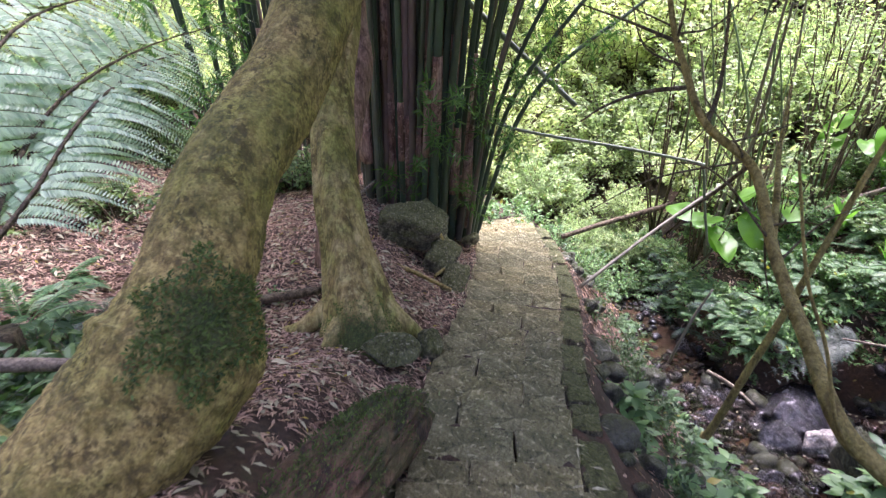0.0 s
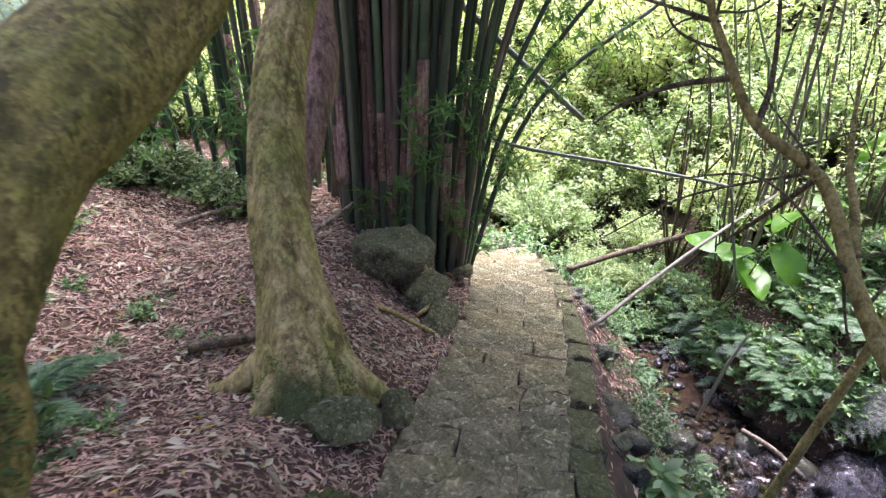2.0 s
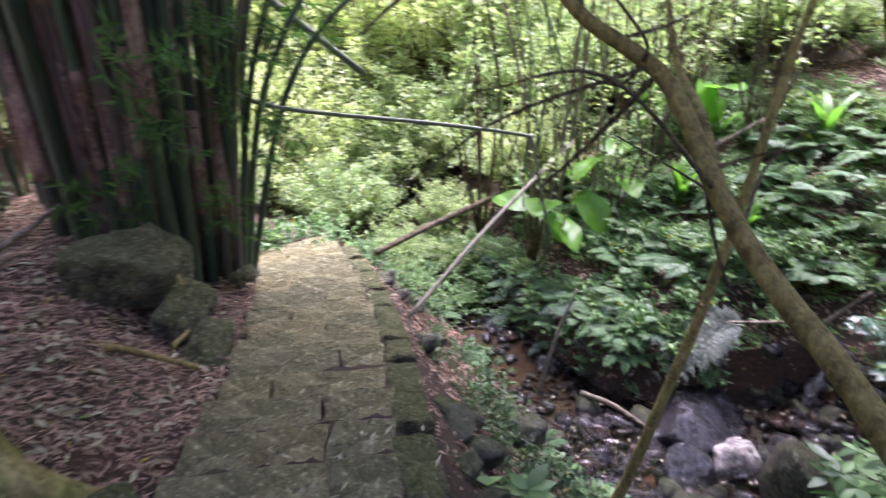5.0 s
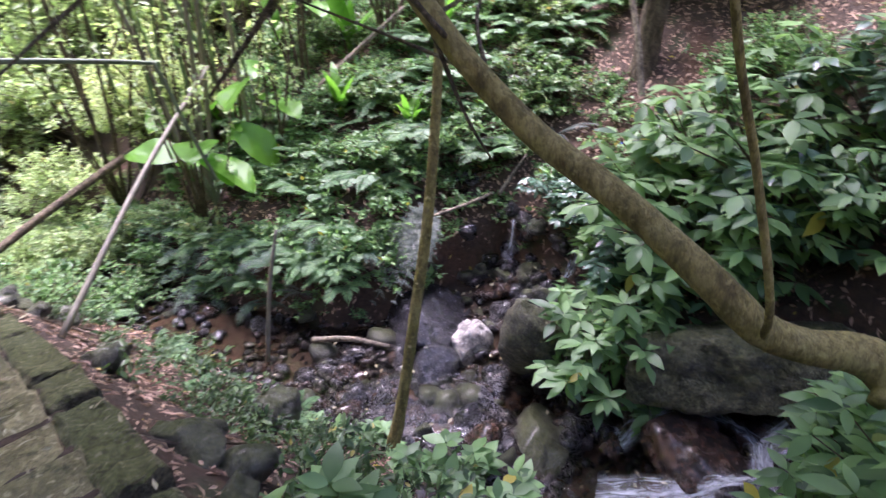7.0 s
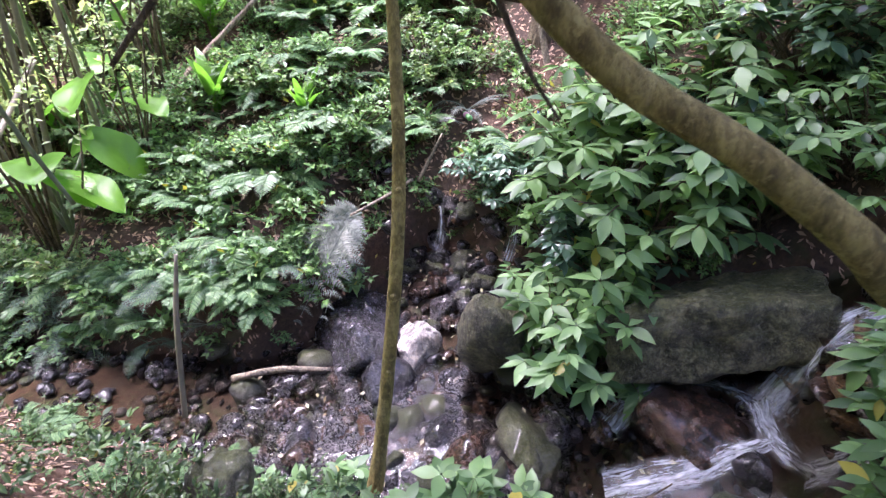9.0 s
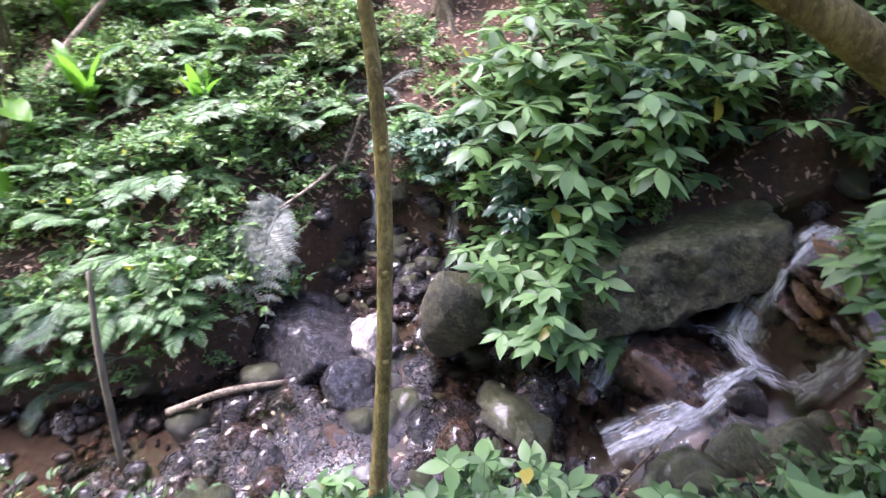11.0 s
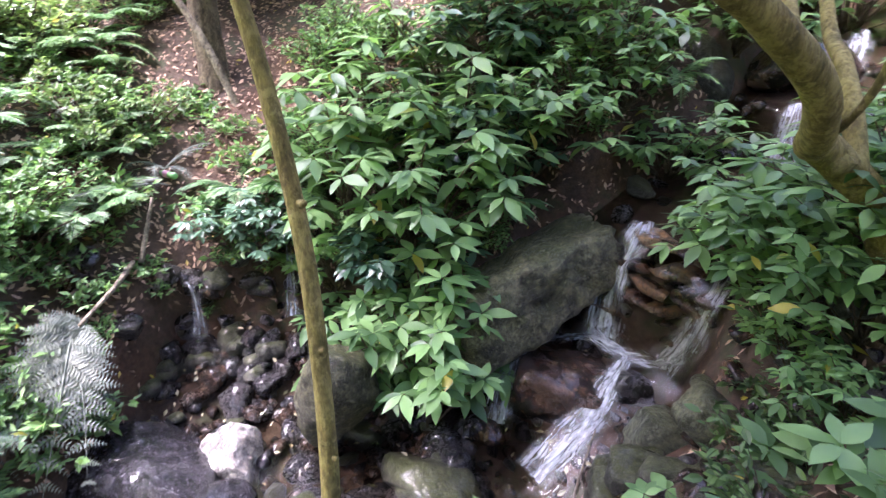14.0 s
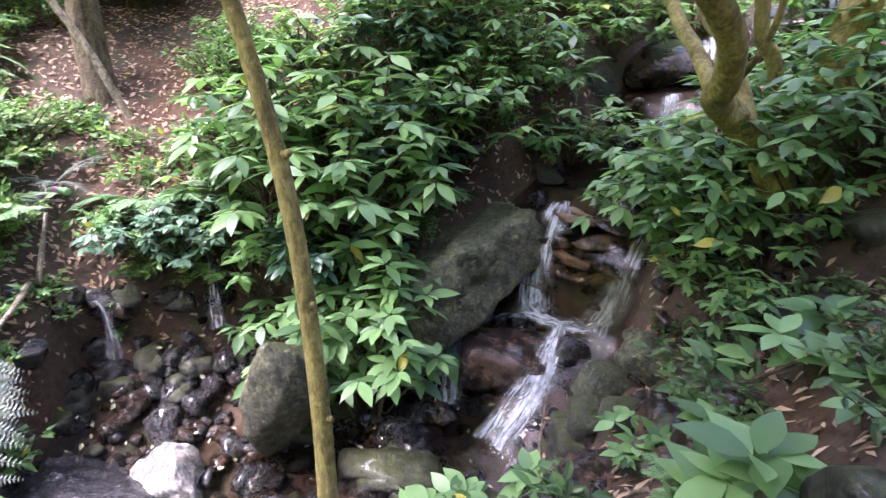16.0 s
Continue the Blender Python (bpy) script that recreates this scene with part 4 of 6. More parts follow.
tree_stem("stream_sapling", [(3.02, 1.12, -2.55), (3.16, 1.13, -1.97), (3.24, 1.20, -1.65), (3.33, 1.29, -1.31), (3.45, 1.3, 0.6)], [0.065, 0.055, 0.05, 0.05, 0.035], M_BARK_OLIVE, "slim olive-barked tree beside the upper stream", seg=12, seed=29)
slope_tree = tree_stem("slope_tree", [(7.9, 4.62, -2.35), (7.98, 4.6, -1.9), (8.05, 4.6, -1.3), (8.2, 4.5, 1.5)], [0.19, 0.15, 0.14, 0.1], M_TWIG, "dark trunk on the slope above the stream", seg=14, seed=28)
tree_stem("slope_sapling", [(7.5, 4.42, -2.4), (7.7, 4.65, -1.7), (7.95, 4.95, -1.0), (8.4, 5.4, 0.4)], [0.04, 0.036, 0.034, 0.02], M_DEADWOOD, "pale thin stem leaning beside a dark trunk", seg=8, seed=30)

twig_rng = np.random.default_rng(77)
for i in range(16):
    t = twig_rng.uniform(0.55, 0.98) * (len(LEAN_T) - 1)
    k = int(t)
    p = np.array(LEAN_T[k]) + (np.array(LEAN_T[min(k + 1, len(LEAN_T) - 1)]) - np.array(LEAN_T[k])) * (t - k)
    d = twig_rng.standard_normal(3) * np.array([1.0, 0.8, 0.5]) + np.array([0.1, 0.3, 0.25])
    d = d / np.linalg.norm(d) * twig_rng.uniform(0.5, 1.3)
    limb(lean_tree, [p, p + 0.5 * d + twig_rng.normal(0, 0.08, 3), p + d], [0.012, 0.008, 0.004], M_TWIG, 6, "twig", "", 300 + i)
for y, z in ((4.60, -1.9), (4.61, -2.45), (4.62, -2.9)):
    x = float(np.interp(z, (-3.44, -2.75, -1.95), (3.02, 3.14, 3.33)))
    limb(sapling, [(x - 0.02, y - 0.01, z), (x - 0.045, y - 0.02, z + 0.01), (x - 0.055, y - 0.025, z + 0.012)], [0.018, 0.014, 0.008], M_BARK_OLIVE, 8, "knot")

# ---- canes and poles ----
tree_stem("bent_cane", [(-0.4, 8.5, -0.5), (0.5, 8.27, -0.91), (1.12, 8.16, -1.13), (2.65, 8.13, -1.39), (3.80, 8.12, -1.62), (3.90, 8.08, -1.70), (4.02, 8.0, -2.3), (4.15, 7.9, -2.9)], [0.024, 0.024, 0.024, 0.024, 0.022, 0.022, 0.02, 0.02], M_CANE, "grey-green bamboo cane bent down over the path", "cane", 8, n=60)
tree_stem("broken_cane", [(0.1, 9.35, 0.75), (0.3, 9.28, 0.58), (1.2, 8.95, -0.2), (2.02, 8.62, -0.89)], [0.05, 0.05, 0.045, 0.04], M_CANE, "broken grey bamboo cane hanging from the clump", "cane", 8)
tree_stem("dry_pole", [(1.95, 6.95, -3.1), (3.4, 7.85, -2.48), (4.91, 8.74, -1.95)], [0.026, 0.025, 0.022], M_CANE_DRY, "dry grey cane propped across the stream bank", "cane", 8)
tree_stem("fallen_log", [(2.2, 9.4, -3.5), (3.3, 9.7, -3.28), (5.4, 10.2, -2.9)], [0.045, 0.05, 0.055], M_TWIG, "fallen brown log across the far bank", "log", 8)

# ---- boulders, log and stones of the left bank ----
def block_rock(size, seed, sub=5, rough=0.09):
    """A squared boulder with worn edges."""
    g = np.random.default_rng(seed)
    v, f = ICO[sub]
    n = (v ** 10).sum(axis=1) ** 0.1
    v = v / n[:, None]
    for _ in range(5):
        d = g.standard_normal(3)
        d /= np.linalg.norm(d)
        v = v - np.maximum(v @ d - g.uniform(0.95, 1.2), 0)[:, None] * d * 0.95
    return worn(v * np.asarray(size), rough, g), f


def block(name, x, y, z, size, mat, label, seed, turn, tilt=(0, 0), category="rock", group="", sub=4, rough=0.10):
    ob = new(name, mesh(name, *block_rock(size, seed, sub, rough), mat))
    ob.matrix_basis = pose(x, y, z, 0, 0, turn) @ pose(0, 0, 0, tilt[0], tilt[1], 0)
    return tagged(ob, label, category, group)


block("boulder", -0.38, 6.86, -2.03, (0.40, 0.34, 0.23), M_ROCK, "squared mossy boulder at the foot of the bamboo", 31, -14, (4, 5), sub=5, rough=0.11)
rock("foot_rock", -0.38, 3.74, -1.73, (0.31, 0.19, 0.14), M_ROCK, "flat-topped mossy stone at the root of the buttressed tree", 32, 12, (8, 6), sub=4, cuts=12, rough=0.07)
rock("foot_rock", -0.12, 4.10, -1.93, (0.17, 0.14, 0.14), M_ROCK, "small mossy stone beside the path", 33, 40, sub=4)
block("bank_rock", -0.02, 6.50, -2.36, (0.18, 0.24, 0.17), M_ROCK, "mossy rock in the bank above the path", 34, -18, (18, 24), rough=0.14)
block("bank_rock", 0.13, 6.12, -2.50, (0.15, 0.24, 0.15), M_ROCK, "mossy rock in the bank below a boulder", 36, -10, (24, 20), rough=0.14)
rock("bank_rock", 0.27, 5.80, -2.66, (0.11, 0.20, 0.12), M_ROCK, "mossy rock at the foot of the bank", 35, 20, (20, 0))
rock("bank_rock", 0.42, 7.75, -2.72, (0.15, 0.13, 0.13), M_ROCK, "small mossy stone beside the far steps", 37, 20)
def split_wood(k, ang):
    """Long splits and layers of rotted wood, broken off at its lower end."""
    u, w = np.cos(ang) * 2.2 + 0.5 * k, np.sin(ang) * 2.2 + 0.9 * k
    rib = 0.3 * vnoise(u, w, 4) - 0.24 * np.exp(-(vnoise(u * 1.7, w * 1.7, 3) / 0.05) ** 2) - 0.14 * np.exp(-(vnoise(u * 3.6, w * 3.6, 5) / 0.06) ** 2)
    return 1 + rib + 0.10 * np.sin(2 * ang + 0.6) - 0.35 * np.clip((k - 0.86) * 7, 0, 1) * (vnoise(ang * 2.6, 0 * ang, 8) + 0.5)


mossy_log = tree_stem("mossy_log", [(-1.02, 0.95, -0.92), (-0.72, 1.55, -1.05), (-0.50, 2.1, -1.20), (-0.34, 2.5, -1.34), (-0.24, 2.78, -1.46)], [0.22, 0.24, 0.24, 0.23, 0.20], M_LOG, "rotting split log grown over with moss", "log", 96, 0.0, 5, 90, split_wood)
for k, spot in enumerate([(0.35, 0.75, 0.05), (0.50, 1.10, -0.08), (0.62, 1.45, -0.22), (0.72, 1.70, -0.32), (0.45, 1.35, -0.15)]):
    moss_on(mossy_log, spot, 0.26, 1500, M_MOSS, 64 + k, 0.022)

# ---- stream rocks ----
rock("white_rock", 4.60, 5.03, -4.13, (0.29, 0.27, 0.21), M_ROCK_WHITE, "pale pinkish-white quartz rock in the stream", 141, 20, sub=4, cuts=7, rough=0.10)
rock("slab_rock", 4.74, 5.62, -4.10, (0.66, 0.56, 0.36), M_SLATE, "large wet dark slab rock in the stream", 42, 50, (0, 6), sub=5, cuts=12, rough=0.05)
rock("dark_rock", 4.12, 5.15, -4.18, (0.30, 0.26, 0.22), M_SLATE, "rounded dark rock in the shallow water", 43, -20, sub=4, cuts=12)
block("bank_block", 2.48, 5.38, -3.50, (0.17, 0.14, 0.20), M_ROCK_DAMP, "angular grey-green block in the near bank", 39, 25, (10, 14), rough=0.12)
tilted = new("tilted_rock", mesh("tilted_rock", *block_rock((0.74, 0.34, 0.28), 44), M_ROCK_OLIVE))
tilted.matrix_basis = pose(4.60, 2.75, -3.30, 0, 0, -84) @ pose(0, 0, 0, 0, -20, 0) @ pose(0, 0, 0, -24, 0, 0)
tagged(tilted, "great tilted mossy rock above the cascade", "rock")


block("cascade_rock", 3.99, 2.82, -3.80, (0.31, 0.27, 0.20), M_ROCK_BROWN, "wet red-brown squared rock splitting the cascade", 45, 48, (6, -4))
block("green_rock", 2.92, 2.56, -3.36, (0.22, 0.15, 0.13), M_ROCK_GREEN, "angular greenish rock resting beside the cascade", 46, 40, (22, -34), rough=0.07)
block("green_rock", 3.16, 2.68, -3.62, (0.19, 0.16, 0.17), M_ROCK_GREEN, "angular grey-green rock below the tilted one", 146, 55, (14, -18), rough=0.07)
block("green_rock", 3.02, 3.02, -3.84, (0.25, 0.20, 0.20), M_ROCK_DAMP, "dark flat-topped rock at the pool edge", 47, 60, (14, -10))
rock("cascade_rock", 3.62, 2.51, -3.66, (0.19, 0.15, 0.15), M_ROCK_WET, "dark wet stone at the head of the chute", 51, 30, sub=4)
rock("cascade_rock", 4.22, 2.42, -3.66, (0.16, 0.12, 0.12), M_ROCK_WET, "dark wet stone in the foaming pool", 151, 0, sub=4)
rock("cascade_rock", 4.08, 2.33, -3.66, (0.12, 0.11, 0.11), M_ROCK_BROWN, "small brown wet stone in the foaming pool", 152, 50)
rock("bank_rock", 4.42, 3.27, -3.98, (0.27, 0.25, 0.30), M_ROCK_BROWN, "dark red-brown rock under the shrub", 153, 20, sub=4)
rock("bank_rock", 3.75, 3.85, -4.12, (0.30, 0.20, 0.16), M_ROCK_DAMP, "mossy low rock in the stream", 155, 60, sub=4)
rock("ledge_rock", 4.3, 1.75, -3.28, (0.75, 0.30, 0.32), M_ROCK_RUST, "rust-stained ledge under the falling water", 52, 10, (0, 0), 4)
rock("ledge_rock", 3.6, 1.45, -3.35, (0.5, 0.32, 0.34), M_ROCK_RUST, "rust-stained ledge under the falling water", 53, -25, (0, 0), 4)
rock("pool_rock", 3.85, 3.85, -4.12, (0.42, 0.30, 0.22), M_ROCK_DAMP, "flat dark rock at the pool", 54, 20)
rock("upstream_boulder", 5.6, 0.4, -1.9, (0.55, 0.4, 0.45), M_ROCK_DAMP, "dark boulder in the upper stream", 56, 15)
rock("upstream_boulder", 4.9, -0.2, -1.85, (0.5, 0.4, 0.38), M_ROCK_BROWN, "brown boulder in the upper stream", 57, 60)
rock("upstream_boulder", 4.0, -0.9, -1.45, (0.6, 0.5, 0.55), M_ROCK_BROWN, "great brown boulder beside the upper fall", 58, 100)
rock("standing_rock", 4.47, 4.30, -3.72, (0.26, 0.29, 0.52), M_ROCK_OLIVE, "tall rounded greenish rock under the shrub", 148, 0, sub=4, cuts=6, rough=0.07)
rock("bank_stone", 2.70, 5.65, -3.75, (0.22, 0.18, 0.24), M_ROCK_DAMP, "grey block in the stream bank", 49, 15)
g_ = np.random.default_rng(8)
for i in range(34):
    x, y = g_.uniform(2.2, 3.2), g_.uniform(1.9, 4.3)
    s = g_.uniform(0.10, 0.22)
    rock("chute_stone", x, y, gz(x, y) + 0.2 * s, (s, s * 0.8, s * 0.65), (M_ROCK_WET, M_ROCK_DAMP, M_ROCK_BROWN)[i % 3], "dark wet stone beside the cascade", 800 + i, g_.uniform(0, 360), sub=3, category="stone", group="stones beside the cascade")
for i in range(9):
    x, y = 3.55 + 0.11 * i, 1.55 + 0.35 * g_.uniform(-0.4, 0.9)
    rock("ledge_stone", x, y, -3.05 - 0.07 * (i % 4), (g_.uniform(0.24, 0.40), 0.26, 0.075), M_ROCK_RUST, "flat rust-brown stone in the ledge", 830 + i, g_.uniform(-40, 40), category="stone", group="stones of the ledge", cuts=14, rough=0.05)
for i in range(16):
    k = i % 8
    x, y = 3.80 + 0.32 * (i // 8) + g_.uniform(-0.08, 0.08), 2.02 + 0.10 * (i // 8) - 0.02 * k + g_.uniform(-0.04, 0.04)
    rock("ledge_stone", x, y, -3.52 + 0.095 * k, (g_.uniform(0.20, 0.36), g_.uniform(0.16, 0.24), 0.055), (M_ROCK_RUST, M_ROCK_BROWN, M_ROCK_BROWN)[i % 3], "flat rust-brown stone in the ledge", 860 + i, 20 + g_.uniform(-50, 50), (g_.uniform(-10, 10), g_.uniform(-12, 12)), 3, "stone", "stones of the ledge", 14, 0.05)
for i in range(44):
    x, y = g_.uniform(4.0, 5.1), g_.uniform(3.2, 4.4)
    s = g_.uniform(0.07, 0.17)
    rock("bank_rock", x, y, gz(x, y) + 0.3 * s, (s, s * 0.85, s * 0.75), (M_ROCK_WET, M_ROCK_BROWN)[i % 2], "dark wet stone under the shrub", 1500 + i, g_.uniform(0, 360), sub=3, category="stone", group="stones under the shrub")
for i in range(48):
    x, y = g_.uniform(5.35, 6.05), g_.uniform(4.3, 5.9)
    s = g_.uniform(0.07, 0.18)
    rock("ledge_boulder", x, y, gz(x, y) + 0.25 * s, (s * 1.1, s * 0.9, s * 0.8), (M_ROCK_WET, M_ROCK_BROWN, M_ROCK_WET, M_ROCK_DAMP)[i % 4], "dark wet stone in the earth ledge", 1900 + i, g_.uniform(0, 360), sub=3, category="stone", group="stones of the earth ledge")
g_ = np.random.default_rng(5)
STONES = [rock_shape((1, 0.85, 0.65), 900 + i, 2, 11, 0.09) for i in range(24)]
STONE_MESH = [[mesh("stream_stone", *s, m) for s in STONES] for m in (M_ROCK_WET, M_ROCK_BROWN, M_ROCK_DAMP)]


def bed_spot(g, y0, y1, over=1.1):
    y = g.uniform(y0, y1)
    v = g.uniform(-over, over)
    x = float(stream_x(y) + (v * stream_half(y) if v < 0 else v * stream_far(y)))
    return x, y


for i in range(290):
    x, y = bed_spot(g_, 3.6, 6.2, 1.0) if i < 225 else bed_spot(g_, -0.5, 9.0, 1.2)
    s = g_.uniform(0.07, 0.15) * (1.0 if i % 4 else 1.45)
    ob = new("stream_stone", STONE_MESH[(0, 0, 1, 2, 0)[i % 5]][i % 24])
    ob.matrix_basis = pose(x, y, gz(x, y) + s * 0.3, g_.uniform(-20, 20), g_.uniform(-20, 20), g_.uniform(0, 360)) @ Matrix.Diagonal((s, s * g_.uniform(0.8, 1.2), s * g_.uniform(0.8, 1.2), 1))
    tagged(ob, "wet stone in the stream bed", "stone", "stones of the stream bed")


def pebbles(seed, n, y0, y1, mat, label):
    g = np.random.default_rng(seed)
    v0, f0 = ICO[1]
    pieces = []
    for i in range(n):
        x, y = bed_spot(g, y0, y1, 1.15)
        s = g.uniform(0.015, 0.05)
        v = v0 * (1 + 0.25 * g.standard_normal((len(v0), 1))).clip(0.6, 1.4) * s * np.array([1.2, 0.9, 0.7])
        pieces.append((v + np.array([x, y, gz(x, y) + 0.4 * s]), f0))
    return tagged(new("pebbles", mesh("pebbles", *joined(pieces), mat, False)), label, "pebbles", kind="stuff")


def packed_stones(seed, n, y0, y1, mat, label):
    """The smaller stones packed between the large ones."""
    g = np.random.default_rng(seed)
    pieces = []
    for i in range(n):
        x, y = bed_spot(g, y0, y1, 1.02)
        s = g.uniform(0.04, 0.10)
        v, f = STONES[int(g.integers(24))]
        pieces.append((turned((v * s, f), g.uniform(0, 6.28), g.uniform(-0.3, 0.3), (x, y, gz(x, y) + 0.3 * s))[0], f))
    return tagged(new("packed_stones", mesh("packed_stones", *joined(pieces), mat)), label, "stones", kind="stuff")


packed_stones(51, 330, 3.6, 6.2, M_ROCK_WET, "dark wet stones packed in the stream bed")
packed_stones(52, 200, 3.6, 6.2, M_ROCK_BROWN, "rust-brown wet stones packed in the stream bed")
packed_stones(55, 240, 6.0, 10.0, M_ROCK_WET, "dark wet stones packed in the lower stream")
packed_stones(54, 70, -1.5, 1.6, M_ROCK_BROWN, "brown wet stones packed in the upper stream")
packed_stones(53, 90, 2.2, 3.8, M_ROCK_WET, "dark wet stones packed below the cascade")
pebbles(31, 380, 2.4, 7.0, M_ROCK_WET, "dark wet pebbles between the stones")
pebbles(32, 380, 2.4, 7.0, M_ROCK_BROWN, "rust-brown wet pebbles between the stones")


# ---- white water ----
def fall(pts, w0, w1, label, seed, strands=4):
    """Falling water along pts, w0 to w1 wide: overlapping threads that part and meet."""
    g = np.random.default_rng(seed)
    n, m = 26, 6
    p0 = np.array(pts[-1], float)
    ob = new("waterfall")
    ob.matrix_basis = pose(*pts[-1])
    for s in range(strands):
        c = smooth_line(pts, n)
        d = np.gradient(c, axis=0)
        side = np.cross(d, (0, 0, 1))
        side /= np.linalg.norm(side, axis=1)[:, None] + 1e-9
        w = np.linspace(w0, w1, n)
        t = np.linspace(0, 1, n)
        sway = 0.5 * ((s + 0.5) / strands - 0.5) + 0.09 * np.sin(3 * t + g.uniform(0, 6)) * (0.3 + t)
        k = np.linspace(-1, 1, m)
        half = w * g.uniform(0.30, 0.5) * (0.75 + 0.3 * np.sin(5 * t + g.uniform(0, 6)))
        v = c[:, None] + side[:, None] * ((sway * w)[:, None] + k[None] * half[:, None])[..., None]
        v[..., 2] += 0.008 * (1 - k ** 2) + g.uniform(0, 0.03) + 0.06 * vnoise(v[..., 0] * 9, v[..., 1] * 9, seed + s) + 0.03 * vnoise(v[..., 0] * 25, v[..., 1] * 25, seed + s)
        ln = np.concatenate([[0], np.cumsum(np.linalg.norm(np.diff(c, axis=0), axis=1))])
        uv = np.stack(np.broadcast_arrays(ln[:, None] * 2 + 3.7 * s + seed, (k[None] + 1) / 2), -1).reshape(-1, 2)
        idx = np.arange(n * m).reshape(n, m)
        f = np.stack([idx[:-1, :-1], idx[:-1, 1:], idx[1:, 1:], idx[1:, :-1]], -1).reshape(-1, 4)
        part("water_thread", mesh("water_thread", v.reshape(-1, 3) - p0, f, M_FOAM, True, uv), ob)
    return tagged(ob, label, "waterfall", "cascade threads")


fall([(4.30, 1.95, -2.80), (4.22, 2.12, -2.90), (4.24, 2.19, -3.12), (4.24, 2.26, -3.36), (4.12, 2.40, -3.56)], 0.16, 0.46, "white thread of water falling beside the great rock", 1, 5)
fall([(3.62, 1.72, -2.82), (3.58, 1.90, -2.90), (3.60, 2.00, -3.10), (3.62, 2.10, -3.34), (3.66, 2.24, -3.56)], 0.18, 0.36, "white thread of water spilling over the ledge", 2, 4)
fall([(4.14, 2.44, -3.57), (4.28, 2.58, -3.60), (4.32, 2.86, -3.62), (4.18, 3.14, -3.72), (4.00, 3.32, -3.93)], 0.20, 0.24, "water sheeting round the brown rock", 3, 3)
fall([(3.80, 2.42, -3.55), (3.72, 2.58, -3.60), (3.64, 2.76, -3.70), (3.56, 2.98, -3.80), (3.48, 3.32, -3.98)], 0.11, 0.36, "foaming chute between two rocks", 4, 5)
fall([(3.60, 2.20, -3.54), (3.80, 2.36, -3.55), (4.14, 2.44, -3.55)], 0.20, 0.22, "foaming pool under the two falls", 10, 4)
fall([(5.75, 5.15, -3.30), (5.68, 5.12, -3.34), (5.62, 5.10, -3.55), (5.55, 5.10, -3.70)], 0.10, 0.16, "small thread of water dripping from the earth ledge", 5, 1)
fall([(5.75, 4.35, -3.10), (5.65, 4.36, -3.2), (5.6, 4.38, -3.5), (5.5, 4.4, -3.65)], 0.06, 0.14, "thin veil of water behind the shrub", 6, 2)
fall([(4.35, 0.55, -2.05), (4.25, 0.68, -2.1), (4.18, 0.80, -2.35), (4.1, 0.95, -2.46)], 0.16, 0.30, "small white fall below the upstream tree", 8)
fall([(4.9, -0.9, -1.6), (4.75, -0.7, -1.7), (4.6, -0.5, -2.0)], 0.16, 0.22, "small white fall among upstream boulders", 9)

# ---- shrubs and ferns ----
def off_path(x, y):
    return abs(x - float(path_x(y))) > 0.95


def on_far_bank(x, y):
    return x > float(stream_x(y) + stream_far(y)) + 0.12


def above_ledge(x, y):
    if 6.7 < x < 8.8 and 3.7 < y < 5.3:
        return False
    return x > float(stream_x(y) + stream_far(y)) + (0.75 if 3.8 < y < 6.3 else 0.12)


def on_near_bank(x, y):
    return float(path_x(y)) + 0.95 < x < float(stream_x(y) - stream_half(y)) - 0.05


WHORL = [shrub_meshes(60 + i, 0.95, 0.75, 36, 6, "ovate", 0.185, M_LEAF, 0.4, True) for i in range(3)]
TALL = [shrub_meshes(65 + i, 1.25, 0.5, 20, 6, "ovate", 0.19, M_LEAF, 0.45, True, low=0.72) for i in range(2)]
LONE = [shrub_meshes(68 + i, 0.30, 0.22, 3, 5, "ovate", 0.19, M_LEAF, 0.15, True, base_r=0.005, width=1.25, low=0.7) for i in range(3)]
GLOSSY = [shrub_meshes(70 + i, 0.9, 0.7, 40, 7, "ovate", 0.165, M_LEAF_DARK, 0.4, True) for i in range(2)]
BIGLEAF = [shrub_meshes(75 + i, 0.45, 0.35, 7, 6, "ovate", 0.22, M_LEAF, 0.12, True, base_r=0.006, width=1.25) for i in range(3)]
SMALL = [shrub_meshes(80 + i, 0.5, 0.5, 30, 26, "small", 0.065, M_LEAF, 0.2) for i in range(4)]
PALE = [shrub_meshes(85 + i, 0.45, 0.5, 26, 26, "small", 0.075, M_LEAF_MID, 0.2) for i in range(3)]
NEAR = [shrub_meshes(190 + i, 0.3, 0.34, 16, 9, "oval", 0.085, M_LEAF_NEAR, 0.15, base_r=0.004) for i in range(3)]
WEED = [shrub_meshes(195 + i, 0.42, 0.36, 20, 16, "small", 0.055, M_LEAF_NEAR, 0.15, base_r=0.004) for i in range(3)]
FERN_B = [fern_meshes(128 + i, 8, 0.62, 18, M_FERN_BLUE, True, 0.9) for i in range(2)]
HERB = [shrub_meshes(90 + i, 0.25, 0.3, 14, 12, "small", 0.07, M_LEAF, 0.1, base_r=0.004) for i in range(3)]
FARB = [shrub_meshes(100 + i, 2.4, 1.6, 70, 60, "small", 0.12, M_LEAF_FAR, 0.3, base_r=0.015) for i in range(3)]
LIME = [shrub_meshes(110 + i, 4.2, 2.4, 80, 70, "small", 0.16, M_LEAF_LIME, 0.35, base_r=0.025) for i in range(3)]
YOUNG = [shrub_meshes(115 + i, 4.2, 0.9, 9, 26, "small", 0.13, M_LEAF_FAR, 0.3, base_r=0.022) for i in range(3)]
